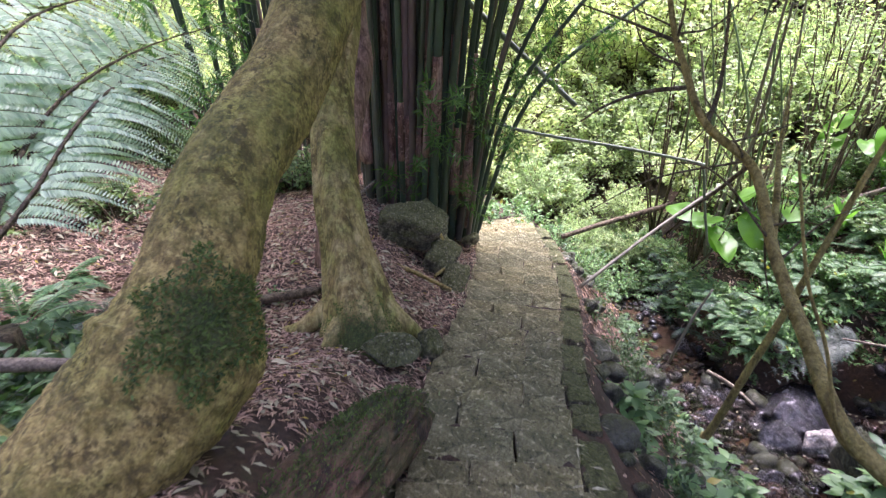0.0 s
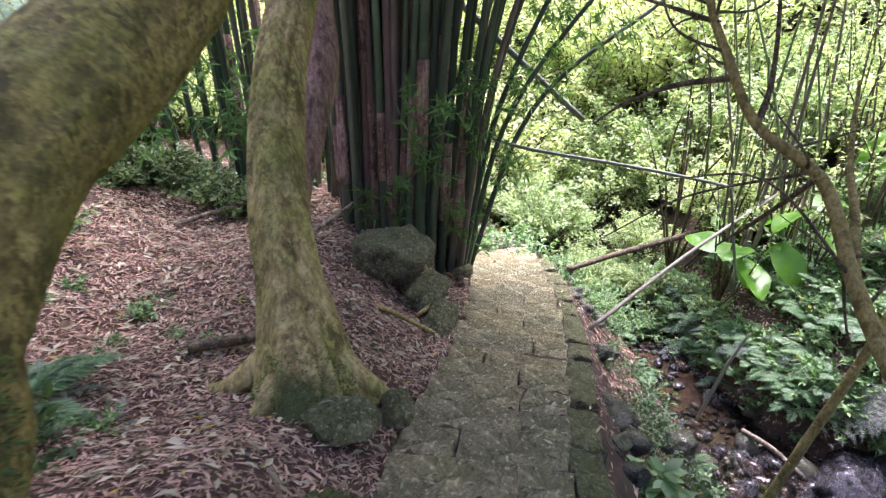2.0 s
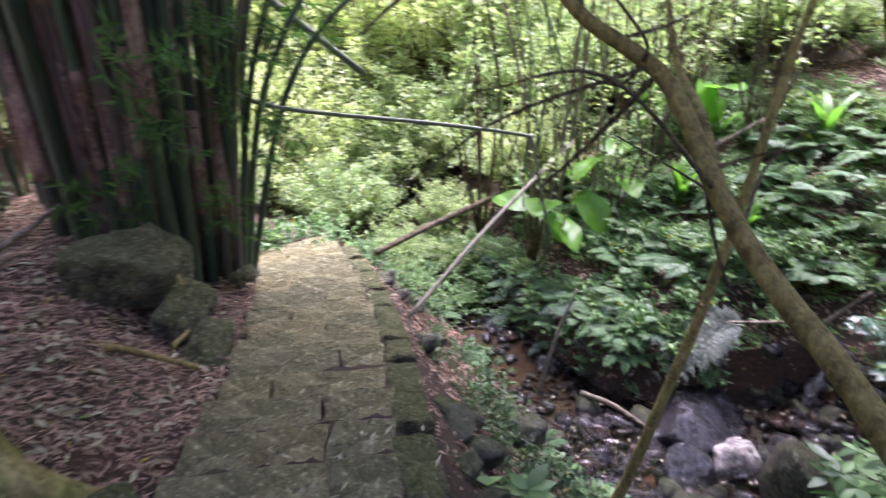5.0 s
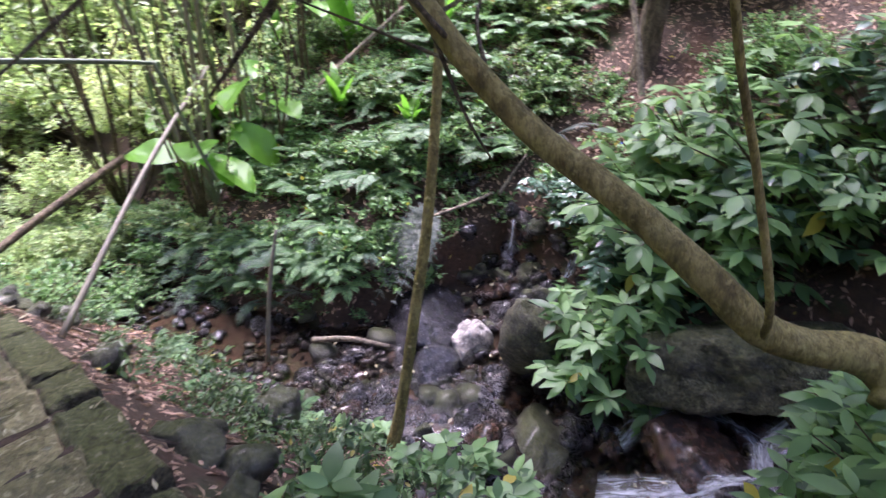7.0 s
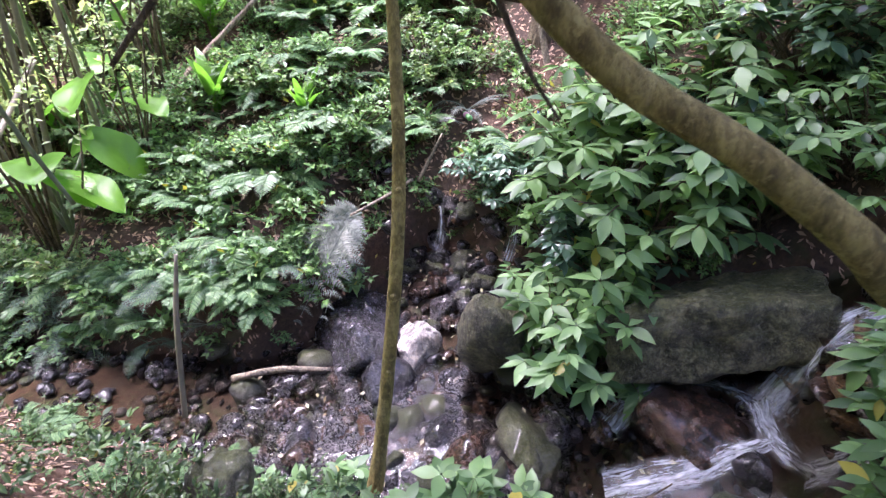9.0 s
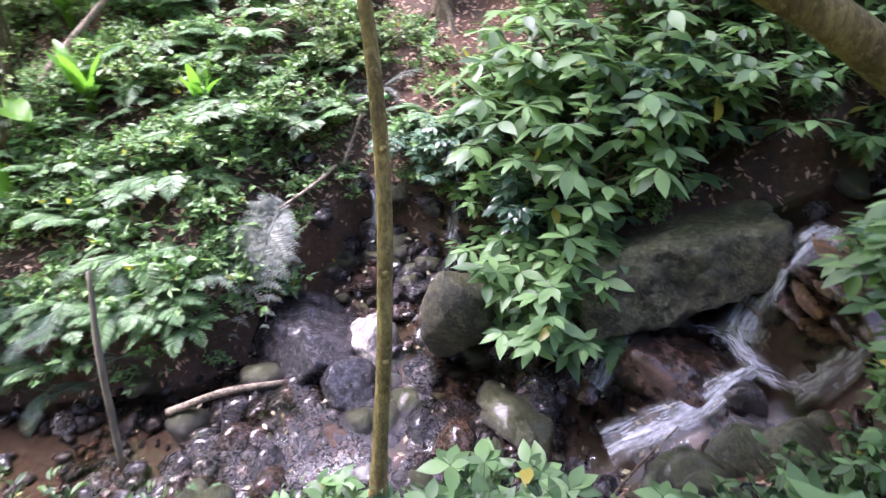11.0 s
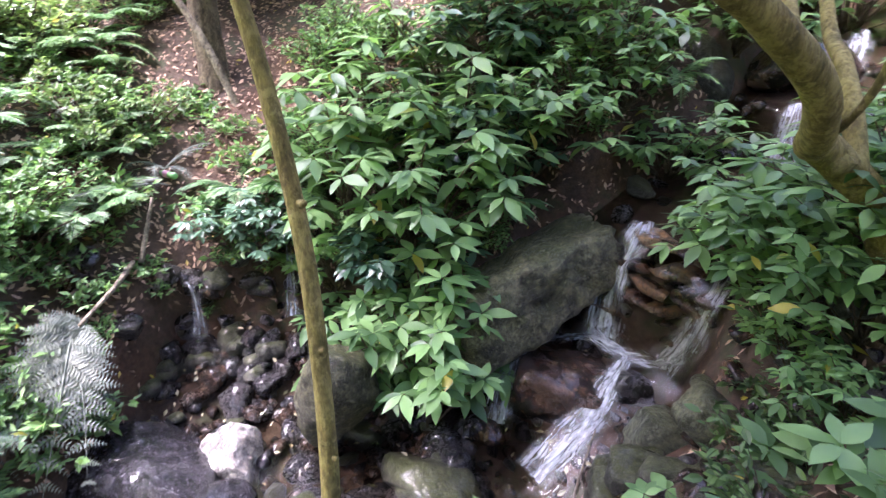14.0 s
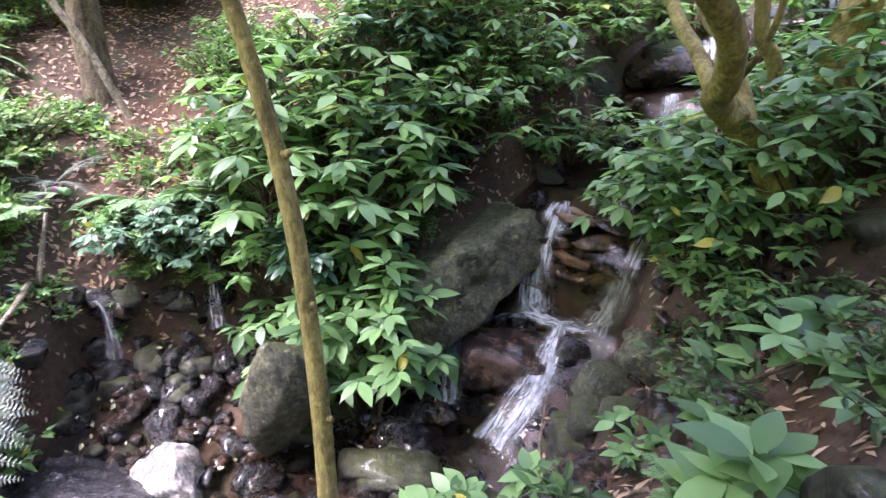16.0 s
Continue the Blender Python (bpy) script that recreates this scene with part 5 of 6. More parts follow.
BAMBOO_SPRAY = [shrub_meshes(118 + i, 0.6, 0.5, 8, 16, "blade", 0.2, M_BAMBOO_LEAF, 0.35, base_r=0.004) for i in range(2)]
FERN = [fern_meshes(120 + i, 9, 0.52, 32, M_FERN) for i in range(3)]
FERN_PALE = [fern_meshes(125 + i, 7, 0.55, 20, M_FERN_PALE, True) for i in range(2)]

place_shrubs("whorled_shrub", "light green shrub with drooping whorls of oval leaves", "shrub", "shrubs on the far bank", WHORL,
             [(5.25, 2.02, 0.75, 15), (5.2, 1.55, 0.7, 215), (4.78, 3.40, 0.95, 60), (4.95, 3.75, 0.95, 10), (5.4, 3.3, 1.25, 80), (5.6, 4.0, 0.75, 200), (5.9, 3.7, 1.2, 150), (5.4, 2.5, 1.15, 260), (5.9, 2.9, 1.3, 330), (6.3, 3.3, 1.2, 45), (6.6, 2.5, 1.2, 75), (4.9, 1.2, 0.8, 30), (6.2, 1.6, 1.2, 20), (5.6, 1.3, 0.9, 0), (5.3, 0.2, 0.8, 70), (6.0, -0.4, 1.0, 130), (5.5, -1.6, 1.0, 10), (6.4, 0.6, 1.1, 200), (3.6, -0.6, 0.8, 20), (3.4, 0.3, 0.6, 100),
              (3.35, 1.0, 0.9, 300), (2.6, 1.0, 0.9, 70), (3.0, 0.5, 0.9, 160)])
place_shrubs("tall_whorled_shrub", "tall-stemmed shrub with drooping whorls over the stream stones", "shrub", "shrubs on the far bank", TALL, [(4.38, 3.70, 1.0, 20), (4.62, 3.55, 1.05, 150)])
place_shrubs("glossy_shrub", "dark glossy-leaved shrub on the stream bank", "shrub", "shrubs on the far bank", GLOSSY,
             [(5.2, 3.55, 0.85, 0), (5.7, 2.7, 1.1, 120), (6.05, 4.75, 0.6, 240), (5.95, 4.4, 0.65, 60), (6.3, 2.2, 1.1, 100)])
place_shrubs("broad_seedling", "young plant with large oval leaves beside the path", "seedling", "seedlings on the near bank", BIGLEAF,
             [(3.15, 3.95, 0.75, 10), (2.85, 4.15, 0.75, 60), (2.6, 4.3, 0.7, 120), (2.75, 3.85, 0.7, 200), (2.5, 3.3, 0.5, 40), (3.05, 5.0, 0.55, 260), (2.85, 5.3, 0.5, 30)])
place_shrubs("lone_seedling", "young plant with one whorl of large oval leaves beside the path", "seedling", "seedlings on the near bank", LONE,
             [(1.86, 3.86, 0.95, 15), (1.66, 4.14, 0.9, 120), (1.72, 3.98, 0.8, 200), (2.35, 3.15, 0.8, 60), (2.15, 3.42, 0.7, 100), (1.98, 3.05, 0.9, 150), (2.45, 2.8, 0.8, 20), (2.1, 2.6, 0.9, 250), (1.75, 3.3, 0.7, 310)])
place_shrubs("whorled_shrub", "light green shrub with drooping whorls of oval leaves", "shrub", "shrubs beside the upper stream", WHORL,
             [(3.30, 1.75, 0.85, 40), (3.12, 1.98, 0.7, 80), (2.85, 2.22, 0.5, 140), (2.45, 2.45, 0.4, 30), (3.05, 1.65, 0.95, 170), (2.6, 1.9, 0.75, 250), (3.55, 1.75, 0.7, 10), (3.0, 1.95, 0.75, 300), (2.6, 2.15, 0.6, 200), (2.35, 1.7, 0.8, 30)])
place_shrubs("small_leaved_shrub", "low green shrub on the stream bank", "shrub", "undergrowth", SMALL,
             scatter(1, 80, 4.6, 9.5, 1.0, 10.0, lambda x, y: above_ledge(x, y) and (x > 5.5 or y < 5), (0.5, 1.1)) + scatter(35, 14, 2.2, 4.2, 8.6, 10.8, lambda x, y: x > path_x(y) + 1.1, (0.6, 1.2)))
place_shrubs("pale_shrub", "pale green low shrub on the far slope", "shrub", "undergrowth", PALE,
             scatter(21, 66, 4.6, 11, 4.0, 11.0, lambda x, y: above_ledge(x, y) and x > 5.6, (0.6, 1.2)) + scatter(22, 14, -6, -3.6, 3, 9, off_path, (0.7, 1.2)) + scatter(46, 26, -6.0, -2.0, 8.1, 9.0, off_path, (0.7, 1.5)))
place_shrubs("herb", "small green herb on damp soil", "herb", "undergrowth", HERB,
             scatter(3, 110, 4.4, 8.0, 1.5, 10.0, on_far_bank, (0.6, 1.5)) + scatter(24, 24, -2.0, 3.0, 9.6, 11.5, lambda x, y: True, (0.8, 1.8)) + scatter(5, 16, -3.2, -1.4, 1.6, 5.5, off_path, (0.4, 0.8)) + scatter(37, 16, -2.6, -1.75, 1.5, 2.6, off_path, (0.7, 1.2)))
place_shrubs("bank_herb", "green herb on the damp near bank, darkened for shade", "herb", "herbs on the near bank", NEAR,
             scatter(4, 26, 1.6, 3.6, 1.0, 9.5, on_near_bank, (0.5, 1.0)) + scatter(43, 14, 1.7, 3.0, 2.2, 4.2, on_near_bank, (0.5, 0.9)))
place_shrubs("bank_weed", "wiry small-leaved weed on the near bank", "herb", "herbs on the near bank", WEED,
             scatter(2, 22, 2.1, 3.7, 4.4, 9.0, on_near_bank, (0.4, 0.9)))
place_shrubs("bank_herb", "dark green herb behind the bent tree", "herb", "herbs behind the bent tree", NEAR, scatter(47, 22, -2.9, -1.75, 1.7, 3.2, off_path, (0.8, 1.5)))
place_ferns("fern", "dark green fern behind the bent tree", "ferns", FERN, scatter(48, 9, -2.9, -1.8, 1.8, 3.1, off_path, (0.7, 1.1)))
place_ferns("blue_fern", "blue-green fern arching over the stream", "ferns", FERN_B,
            [(4.25, 7.35, 0.8, 20), (4.1, 7.9, 0.75, 110), (4.45, 6.75, 0.75, 200), (4.05, 8.5, 0.8, 300), (4.7, 7.1, 0.9, 60), (-2.15, 3.3, 0.7, 30), (-2.5, 3.0, 0.9, 150), (-2.2, 2.5, 0.8, 250), (-2.9, 3.9, 0.9, 10), (-2.0, 2.9, 0.5, 80)])
place_ferns("fern", "green fern with arching fronds", "ferns", FERN,
            scatter(6, 60, 4.6, 8.5, 4.2, 10, above_ledge, (0.6, 1.3)) + scatter(7, 9, 1.9, 3.4, 5.0, 9.0, on_near_bank, (0.5, 0.9)) + [(2.15, 3.55, 0.45, 0), (2.75, 3.4, 0.4, 80)] + scatter(8, 14, -4.2, -2.3, 1.5, 4.6, off_path, (0.7, 1.3)) + [(5.9, 1.9, 1.1, 0), (5.3, 0.9, 1.2, 60), (5.0, 0.75, 1.0, 20), (5.7, 0.1, 1.3, 140), (5.2, -0.6, 1.1, 250), (3.75, 0.1, 0.8, 30)] + scatter(38, 24, 6.0, 8.8, 3.8, 7.5, above_ledge, (0.8, 1.5)))
place_ferns("silvery_fern", "silvery pale fern hanging over the stream", "ferns", FERN_PALE,
            [(4.2, 6.9, 0.7, 30), (-2.3, 3.9, 0.8, 50), (-2.7, 3.4, 0.9, 140), (-1.75, 3.6, 0.5, 10), (6.6, 5.6, 1.1, 30), (6.9, 5.2, 1.0, 200), (7.2, 6.0, 1.0, 0)])
silver = base("silvery_fern", 5.18, 5.78, -3.22, "silvery pale fern hanging over the stream", "fern", "ferns")
for k, (mid_, tip) in enumerate([((-0.34, 0.30, -0.24), (-0.78, 0.66, -0.78)), ((-0.38, 0.14, -0.26), (-0.84, 0.34, -0.84)), ((-0.36, 0.02, -0.26), (-0.82, 0.05, -0.72))]):
    r, bl = frond_on([(0.06, -0.02, 0.02), (-0.08, 0.05, 0.0), mid_, tip], 17, 0.20, 900 + k, 0.15, 0.0, 0.02, 0.24, (-0.75, -0.25 + 0.1 * k, 0.6))
    fr = part("frond", mesh("frond", *bl, M_FERN_PALE, False), silver, kind="stuff")
    part("rachis", mesh("rachis", *r, M_FERN_PALE), fr)
rock("fern_rock", 5.15, 6.05, -3.80, (0.30, 0.26, 0.32), M_ROCK_DAMP, "dark rock under the silvery fern", 61)


def bank_edge(seed, n, y0, y1, size):
    g = np.random.default_rng(seed)
    ys = g.uniform(y0, y1, n)
    return [(float(stream_x(y) + stream_far(y)) + g.uniform(0.05, 0.5), float(y), g.uniform(*size), g.uniform(0, 360)) for y in ys]


place_ferns("fern", "green fern hanging over the stream", "ferns", FERN, bank_edge(31, 20, 6.5, 10.5, (0.6, 1.1)) + bank_edge(44, 11, 6.2, 8.0, (0.5, 0.9)) + [(4.55, 6.7, 0.7, 0), (4.8, 6.5, 0.8, 90), (4.35, 7.1, 0.6, 200)])
place_ferns("blue_fern", "blue-green fern arching over the stream", "ferns", FERN_B, bank_edge(49, 16, 5.9, 9.8, (0.6, 1.0)))
place_ferns("fern", "green fern on the far slope", "ferns", FERN, scatter(51, 22, 4.7, 6.2, 5.8, 9.5, on_far_bank, (0.5, 1.0)))
place_shrubs("herb", "small green herb on the far slope", "herb", "undergrowth", HERB, scatter(52, 60, 4.7, 6.4, 5.6, 9.8, on_far_bank, (0.6, 1.4)))
place_shrubs("herb", "small green herb on the stream edge", "herb", "undergrowth", HERB, bank_edge(32, 44, 6.0, 10.5, (0.6, 1.4)) + bank_edge(36, 14, 4.0, 6.0, (0.3, 0.7)))
place_shrubs("pale_shrub", "pale green low shrub over the stream", "shrub", "undergrowth", PALE, bank_edge(33, 6, 7.5, 11, (0.6, 1.0)) + scatter(34, 14, 5.5, 8.5, -2.5, 1.5, lambda x, y: True, (0.8, 1.5)))
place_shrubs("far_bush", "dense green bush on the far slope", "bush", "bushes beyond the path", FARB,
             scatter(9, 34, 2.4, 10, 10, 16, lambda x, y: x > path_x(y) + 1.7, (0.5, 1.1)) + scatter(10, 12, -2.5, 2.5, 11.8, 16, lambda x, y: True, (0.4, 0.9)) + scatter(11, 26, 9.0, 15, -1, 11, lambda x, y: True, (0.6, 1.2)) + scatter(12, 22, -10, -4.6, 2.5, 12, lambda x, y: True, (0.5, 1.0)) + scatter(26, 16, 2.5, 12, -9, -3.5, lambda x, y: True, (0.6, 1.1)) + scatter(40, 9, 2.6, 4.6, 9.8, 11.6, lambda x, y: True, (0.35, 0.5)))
# Bright background bushes; their daylight is part of the leaf colour.
place_shrubs("light_painted_bush", "tall lime-green bush with daylight painted into its leaves", "bush", "bushes beyond the path", LIME,
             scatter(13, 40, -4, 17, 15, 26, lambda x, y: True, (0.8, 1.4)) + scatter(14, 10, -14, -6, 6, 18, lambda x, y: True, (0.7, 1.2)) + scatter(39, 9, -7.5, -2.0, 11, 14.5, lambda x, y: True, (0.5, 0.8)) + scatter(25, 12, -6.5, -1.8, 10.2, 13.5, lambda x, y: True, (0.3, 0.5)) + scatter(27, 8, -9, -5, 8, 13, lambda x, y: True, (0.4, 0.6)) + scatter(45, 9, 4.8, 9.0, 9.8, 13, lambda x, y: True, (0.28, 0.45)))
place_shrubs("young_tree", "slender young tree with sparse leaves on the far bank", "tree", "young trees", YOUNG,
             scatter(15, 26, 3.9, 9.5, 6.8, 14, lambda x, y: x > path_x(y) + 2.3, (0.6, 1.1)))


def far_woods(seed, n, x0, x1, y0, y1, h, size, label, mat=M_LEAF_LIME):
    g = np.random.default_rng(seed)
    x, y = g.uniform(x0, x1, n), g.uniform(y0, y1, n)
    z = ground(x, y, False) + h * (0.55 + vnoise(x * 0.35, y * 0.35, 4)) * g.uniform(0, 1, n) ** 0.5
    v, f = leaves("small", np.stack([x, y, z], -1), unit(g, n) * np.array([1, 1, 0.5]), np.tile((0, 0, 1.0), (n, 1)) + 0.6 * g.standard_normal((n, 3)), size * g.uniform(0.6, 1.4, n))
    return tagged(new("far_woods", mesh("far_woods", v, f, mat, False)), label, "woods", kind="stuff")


far_woods(41, 45000, -16, 34, 25, 48, 5.0, 0.34, "opposite slope woods with daylight painted into the leaves")
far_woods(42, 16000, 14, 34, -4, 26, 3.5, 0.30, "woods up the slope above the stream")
# Next four: an added ring of tall woods to cut low sky light.
far_woods(44, 9000, -30, 34, 46, 60, 16.0, 0.9, "added tall trees blocking low sky light at the ravine head")
far_woods(45, 9000, 20, 34, -14, 46, 13.0, 0.8, "added tall trees blocking low sky light above the stream", M_CROWN)
far_woods(46, 9000, -34, -18, -14, 46, 13.0, 0.8, "added tall trees blocking low sky light above the bank", M_CROWN)
far_woods(47, 9000, -30, 34, -26, -12, 13.0, 0.8, "added tall trees blocking low sky light behind the path", M_CROWN)
far_woods(43, 14000, -30, -9, -2, 26, 3.5, 0.30, "woods up the slope above the bank")


def broad_leaf_mesh(size, seed):
    """A heart-shaped leaf blade, cupped, with a wavy edge: along +x from its stalk."""
    g = np.random.default_rng(seed)
    n, v = 18, []
    for i, s in enumerate(np.linspace(0, 1, n)):
        w = 0.40 * np.sin(np.pi * min(1.0, s * 0.94 + 0.06)) ** 0.65 * (1.15 - 0.45 * s)
        for k in np.linspace(-1, 1, 9):
            x = s - 0.16 * abs(k) * max(0, 1 - 3 * s)
            v.append((x, w * k, 0.10 * abs(k) * w * 2 - 0.22 * s * s + 0.02 * np.sin(9 * s + 3 * k)))
    idx = np.arange(n * 9).reshape(n, 9)
    f = np.stack([idx[:-1, :-1], idx[1:, :-1], idx[1:, 1:], idx[:-1, 1:]], -1).reshape(-1, 4)
    return np.array(v) * size, f


BROAD = [mesh("leaf", *broad_leaf_mesh(0.6, i), M_BROAD) for i in range(3)]


def broad_plant(x, y, size, n, seed, upright=0.5):
    g = np.random.default_rng(seed)
    ob = base("broad_leaved_plant", x, y, gz(x, y), "bright green plant with huge heart-shaped leaves", "plant", "broad-leaved plants", 0, size)
    for i in range(n):
        a = g.uniform(0, 6.283)
        h, o = g.uniform(0.5, 1.0), g.uniform(0.2, 0.55)
        tip = np.array([np.cos(a) * o, np.sin(a) * o, h])
        stalk = part("stalk", mesh("stalk", *tube([(0, 0, -0.05), tip * np.array([0.35, 0.35, 0.6]), tip], [0.02, 0.014, 0.008], 6, 8), M_CANE), ob, "green leaf stalk")
        part("leaf", BROAD[i % 3], stalk, m=Matrix.Translation(tip) @ pose(0, 0, 0, g.uniform(-25, 25), g.uniform(-10, 45) - 40 * upright * (i % 3 == 0), math.degrees(a) + g.uniform(-30, 30)) @ Matrix.Scale(g.uniform(0.7, 1.1), 4))


for k, (x, y, s, n) in enumerate([(4.55, 8.62, 0.95, 7), (5.5, 8.8, 0.9, 5), (6.9, 9.0, 1.0, 5), (5.2, 9.9, 1.0, 5)]):
    broad_plant(x, y, s, n, 300 + k)


def strap_leaf(length, lean, turn, seed):
    """One long upright leaf, folded along its midrib and arching over at the tip."""
    g = np.random.default_rng(seed)
    s_ = np.linspace(0, 1, 12)
    out = length * (lean * s_ ** 1.6)
    up = length * (s_ - 0.35 * lean * s_ ** 3)
    w = length * 0.085 * np.sin(np.pi * np.clip(0.12 + 0.88 * s_, 0, 1)) ** 0.7 * g.uniform(0.85, 1.15)
    v = np.stack([np.stack([out, w * k, up + 0.25 * w * abs(k)], -1) for k in (-1, 0, 1)], 1).reshape(-1, 3)
    idx = np.arange(36).reshape(12, 3)
    f = np.stack([idx[:-1, :-1], idx[1:, :-1], idx[1:, 1:], idx[:-1, 1:]], -1).reshape(-1, 4)
    return turned((v, f), turn)


def strap_plant(x, y, size, n, seed):
    g = np.random.default_rng(seed)
    ob = base("strap_leaved_plant", x, y, gz(x, y) - 0.03, "bright green rosette of long upright leaves on the slope", "plant", "strap-leaved plants", 0, size)
    for i in range(n):
        part("leaf", mesh("leaf", *strap_leaf(g.uniform(0.6, 1.0), g.uniform(0.15, 0.75), 6.283 * i / n + g.uniform(-0.3, 0.3), seed * 20 + i), M_BROAD), ob)


for k, (x, y, s, n) in enumerate([(6.05, 6.72, 0.65, 9), (6.0, 7.75, 0.85, 11), (6.9, 8.3, 0.9, 9), (7.6, 7.2, 0.8, 8)]):
    strap_plant(x, y, s, n, 330 + k)

# ---- slender bamboo on the far bank ----
M_CULM_GREEN = plain_mat("slender_culm_green", (0.13, 0.20, 0.09), 0.4, 0.6, 6)
bank_clump = base("slender_bamboo", 4.9, 9.3, gz(4.9, 9.3), "stand of slender green bamboo beside the stream", "bamboo")
g_ = np.random.default_rng(61)
for i in range(14):
    bx, by = g_.normal(0, 0.55), g_.normal(0, 0.45)
    bz = gz(4.9 + bx, 9.3 + by) - gz(4.9, 9.3) - 0.1
    root = np.array([bx, by, bz])
    top = root + np.array([g_.normal(-0.5, 0.55), g_.normal(0, 0.4), g_.uniform(2.8, 4.6)])
    r0 = g_.uniform(0.018, 0.034)
    part("culm", mesh("culm", *culm_mesh([root, root * 0.5 + top * 0.5 + np.array([0.08, 0, 0.2]), top], r0, r0 * 0.5, 970 + i), M_CULM_GREEN if i % 4 else M_CANE_DRY), bank_clump)

# ---- tree fern above the bank ----
tree_fern = base("tree_fern", -2.75, 2.85, gz(-2.75, 2.85), "tree fern with long arching blue-green fronds", "tree fern")
part("trunk", mesh("trunk", *tube([(0, 0, -0.1), (0.03, 0, 0.15), (0.02, 0.02, 0.40)], [0.12, 0.10, 0.09], 12, 10, 0.12, 3), M_TWIG), tree_fern, "dark fibrous trunk")
O_ = np.array(tree_fern.matrix_basis.translation)
FOOT = (-2.70, 2.88, -0.40)
for k, (pts, rl, fl) in enumerate([
        ([FOOT, (-2.74, 3.57, 0.04), (-2.58, 4.10, 0.36), (-2.28, 4.97, 0.55), (-1.77, 6.10, 0.62)], -0.7, 0.15),
        ([FOOT, (-2.54, 3.28, -0.13), (-2.49, 3.77, 0.14), (-2.41, 4.38, 0.34), (-2.20, 4.99, 0.43), (-1.80, 5.70, 0.24)], -0.15, 0.55),
        ([FOOT, (-2.90, 3.40, 0.25), (-3.0, 4.2, 0.70), (-2.9, 5.1, 0.85), (-2.6, 6.0, 0.75)], -0.6, 0.2),
        ([FOOT, (-2.98, 3.25, 0.15), (-3.3, 3.8, 0.55), (-3.7, 4.5, 0.60)], -0.5, 0.25),
        ([FOOT, (-3.0, 3.05, 0.05), (-3.5, 3.4, 0.35), (-4.1, 3.9, 0.30)], -0.5, 0.3),
        ([FOOT, (-3.0, 2.8, 0.0), (-3.6, 2.6, 0.2), (-4.3, 2.4, 0.0)], 0.0, 0.3),
        ([FOOT, (-2.9, 2.5, 0.0), (-3.2, 1.9, 0.2), (-3.6, 1.2, 0.0)], 0.0, 0.3)]):
    r, bl = frond_on([np.array(p) - O_ for p in pts], 22, 0.20, 700 + k, fl, rl, 0.02, 0.13)
    fr = part("frond", mesh("frond", *bl, M_TREEFERN, False), tree_fern, kind="stuff")
    part("rachis", mesh("rachis", *r, M_TWIG), fr, "dark frond rib")

# ---- crowns overhead, added out of view ----
# Dark crowns are unseen, placed to shade path and stream, mostly off their trunks.
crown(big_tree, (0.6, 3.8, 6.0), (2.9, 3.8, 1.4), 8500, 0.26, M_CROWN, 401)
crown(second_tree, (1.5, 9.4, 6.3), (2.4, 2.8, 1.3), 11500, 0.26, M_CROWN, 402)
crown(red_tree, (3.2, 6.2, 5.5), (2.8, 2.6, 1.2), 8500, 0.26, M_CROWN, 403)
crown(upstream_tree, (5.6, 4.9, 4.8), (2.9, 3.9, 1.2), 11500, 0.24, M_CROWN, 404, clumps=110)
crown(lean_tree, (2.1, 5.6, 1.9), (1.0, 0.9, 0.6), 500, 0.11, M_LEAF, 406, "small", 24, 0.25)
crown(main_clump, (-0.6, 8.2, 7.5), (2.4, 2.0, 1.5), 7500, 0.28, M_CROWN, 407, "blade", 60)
for k, (x, y, z, r) in enumerate([(-0.15, 7.55, -1.3, 30), (0.35, 7.6, -1.0, 100), (0.45, 7.7, -0.5, 10), (-0.5, 7.3, -1.75, 200), (0.9, 8.0, -0.6, 70), (1.3, 8.1, -0.3, 140), (1.6, 8.3, 0.2, 190), (2.0, 8.2, 0.1, 40), (0.8, 7.7, -1.4, 60), (-0.1, 7.4, -0.6, 20), (1.1, 8.6, 0.5, 90), (0.2, 7.45, -2.0, 130)]):
    st, lf = BAMBOO_SPRAY[k % 2]
    spray = part("spray", lf, main_clump, "tuft of narrow bamboo leaves", m=main_clump.matrix_basis.inverted() @ pose(x, y, z, 60, 0, r) @ Matrix.Scale(0.8, 4), kind="stuff")
    part("twig", st, spray, kind="stuff")
for k in range(16):
    st, lf = BAMBOO_SPRAY[k % 2]
    spray = part("spray", lf, left_clump, "tuft of narrow bamboo leaves", m=left_clump.matrix_basis.inverted() @ pose(-5.0 + 0.24 * k, 8.3 + 0.25 * (k % 3), -1.2 + 0.35 * (k % 5), 50, 0, 67 * k) @ Matrix.Scale(1.1, 4), kind="stuff")
    part("twig", st, spray, kind="stuff")
# arching outer culms that fan over the path
for k, (top, mid_) in enumerate([((1.5, 8.2, 2.2), (0.7, 8.0, -0.5)), ((2.0, 8.4, 1.8), (0.85, 8.1, -0.6)), ((1.1, 8.0, 2.5), (0.6, 7.9, -0.4)), ((2.6, 8.6, 1.4), (1.0, 8.2, -0.7)), ((3.0, 9.0, 0.6), (1.3, 8.4, -0.7)), ((0.9, 7.8, 2.6), (0.5, 7.8, -0.5)), ((1.8, 8.8, 2.4), (0.8, 8.4, -0.4))]):
    o = np.array(main_clump.matrix_basis.translation)
    root = np.array([0.35 + 0.03 * k, 7.9 + 0.08 * k, gz(0.35, 8.0) - 0.1])
    part("culm", mesh("culm", *culm_mesh([root - o, np.array(mid_) - o, np.array(top) - o], 0.04, 0.025, 950 + k), M_CULM), main_clump)

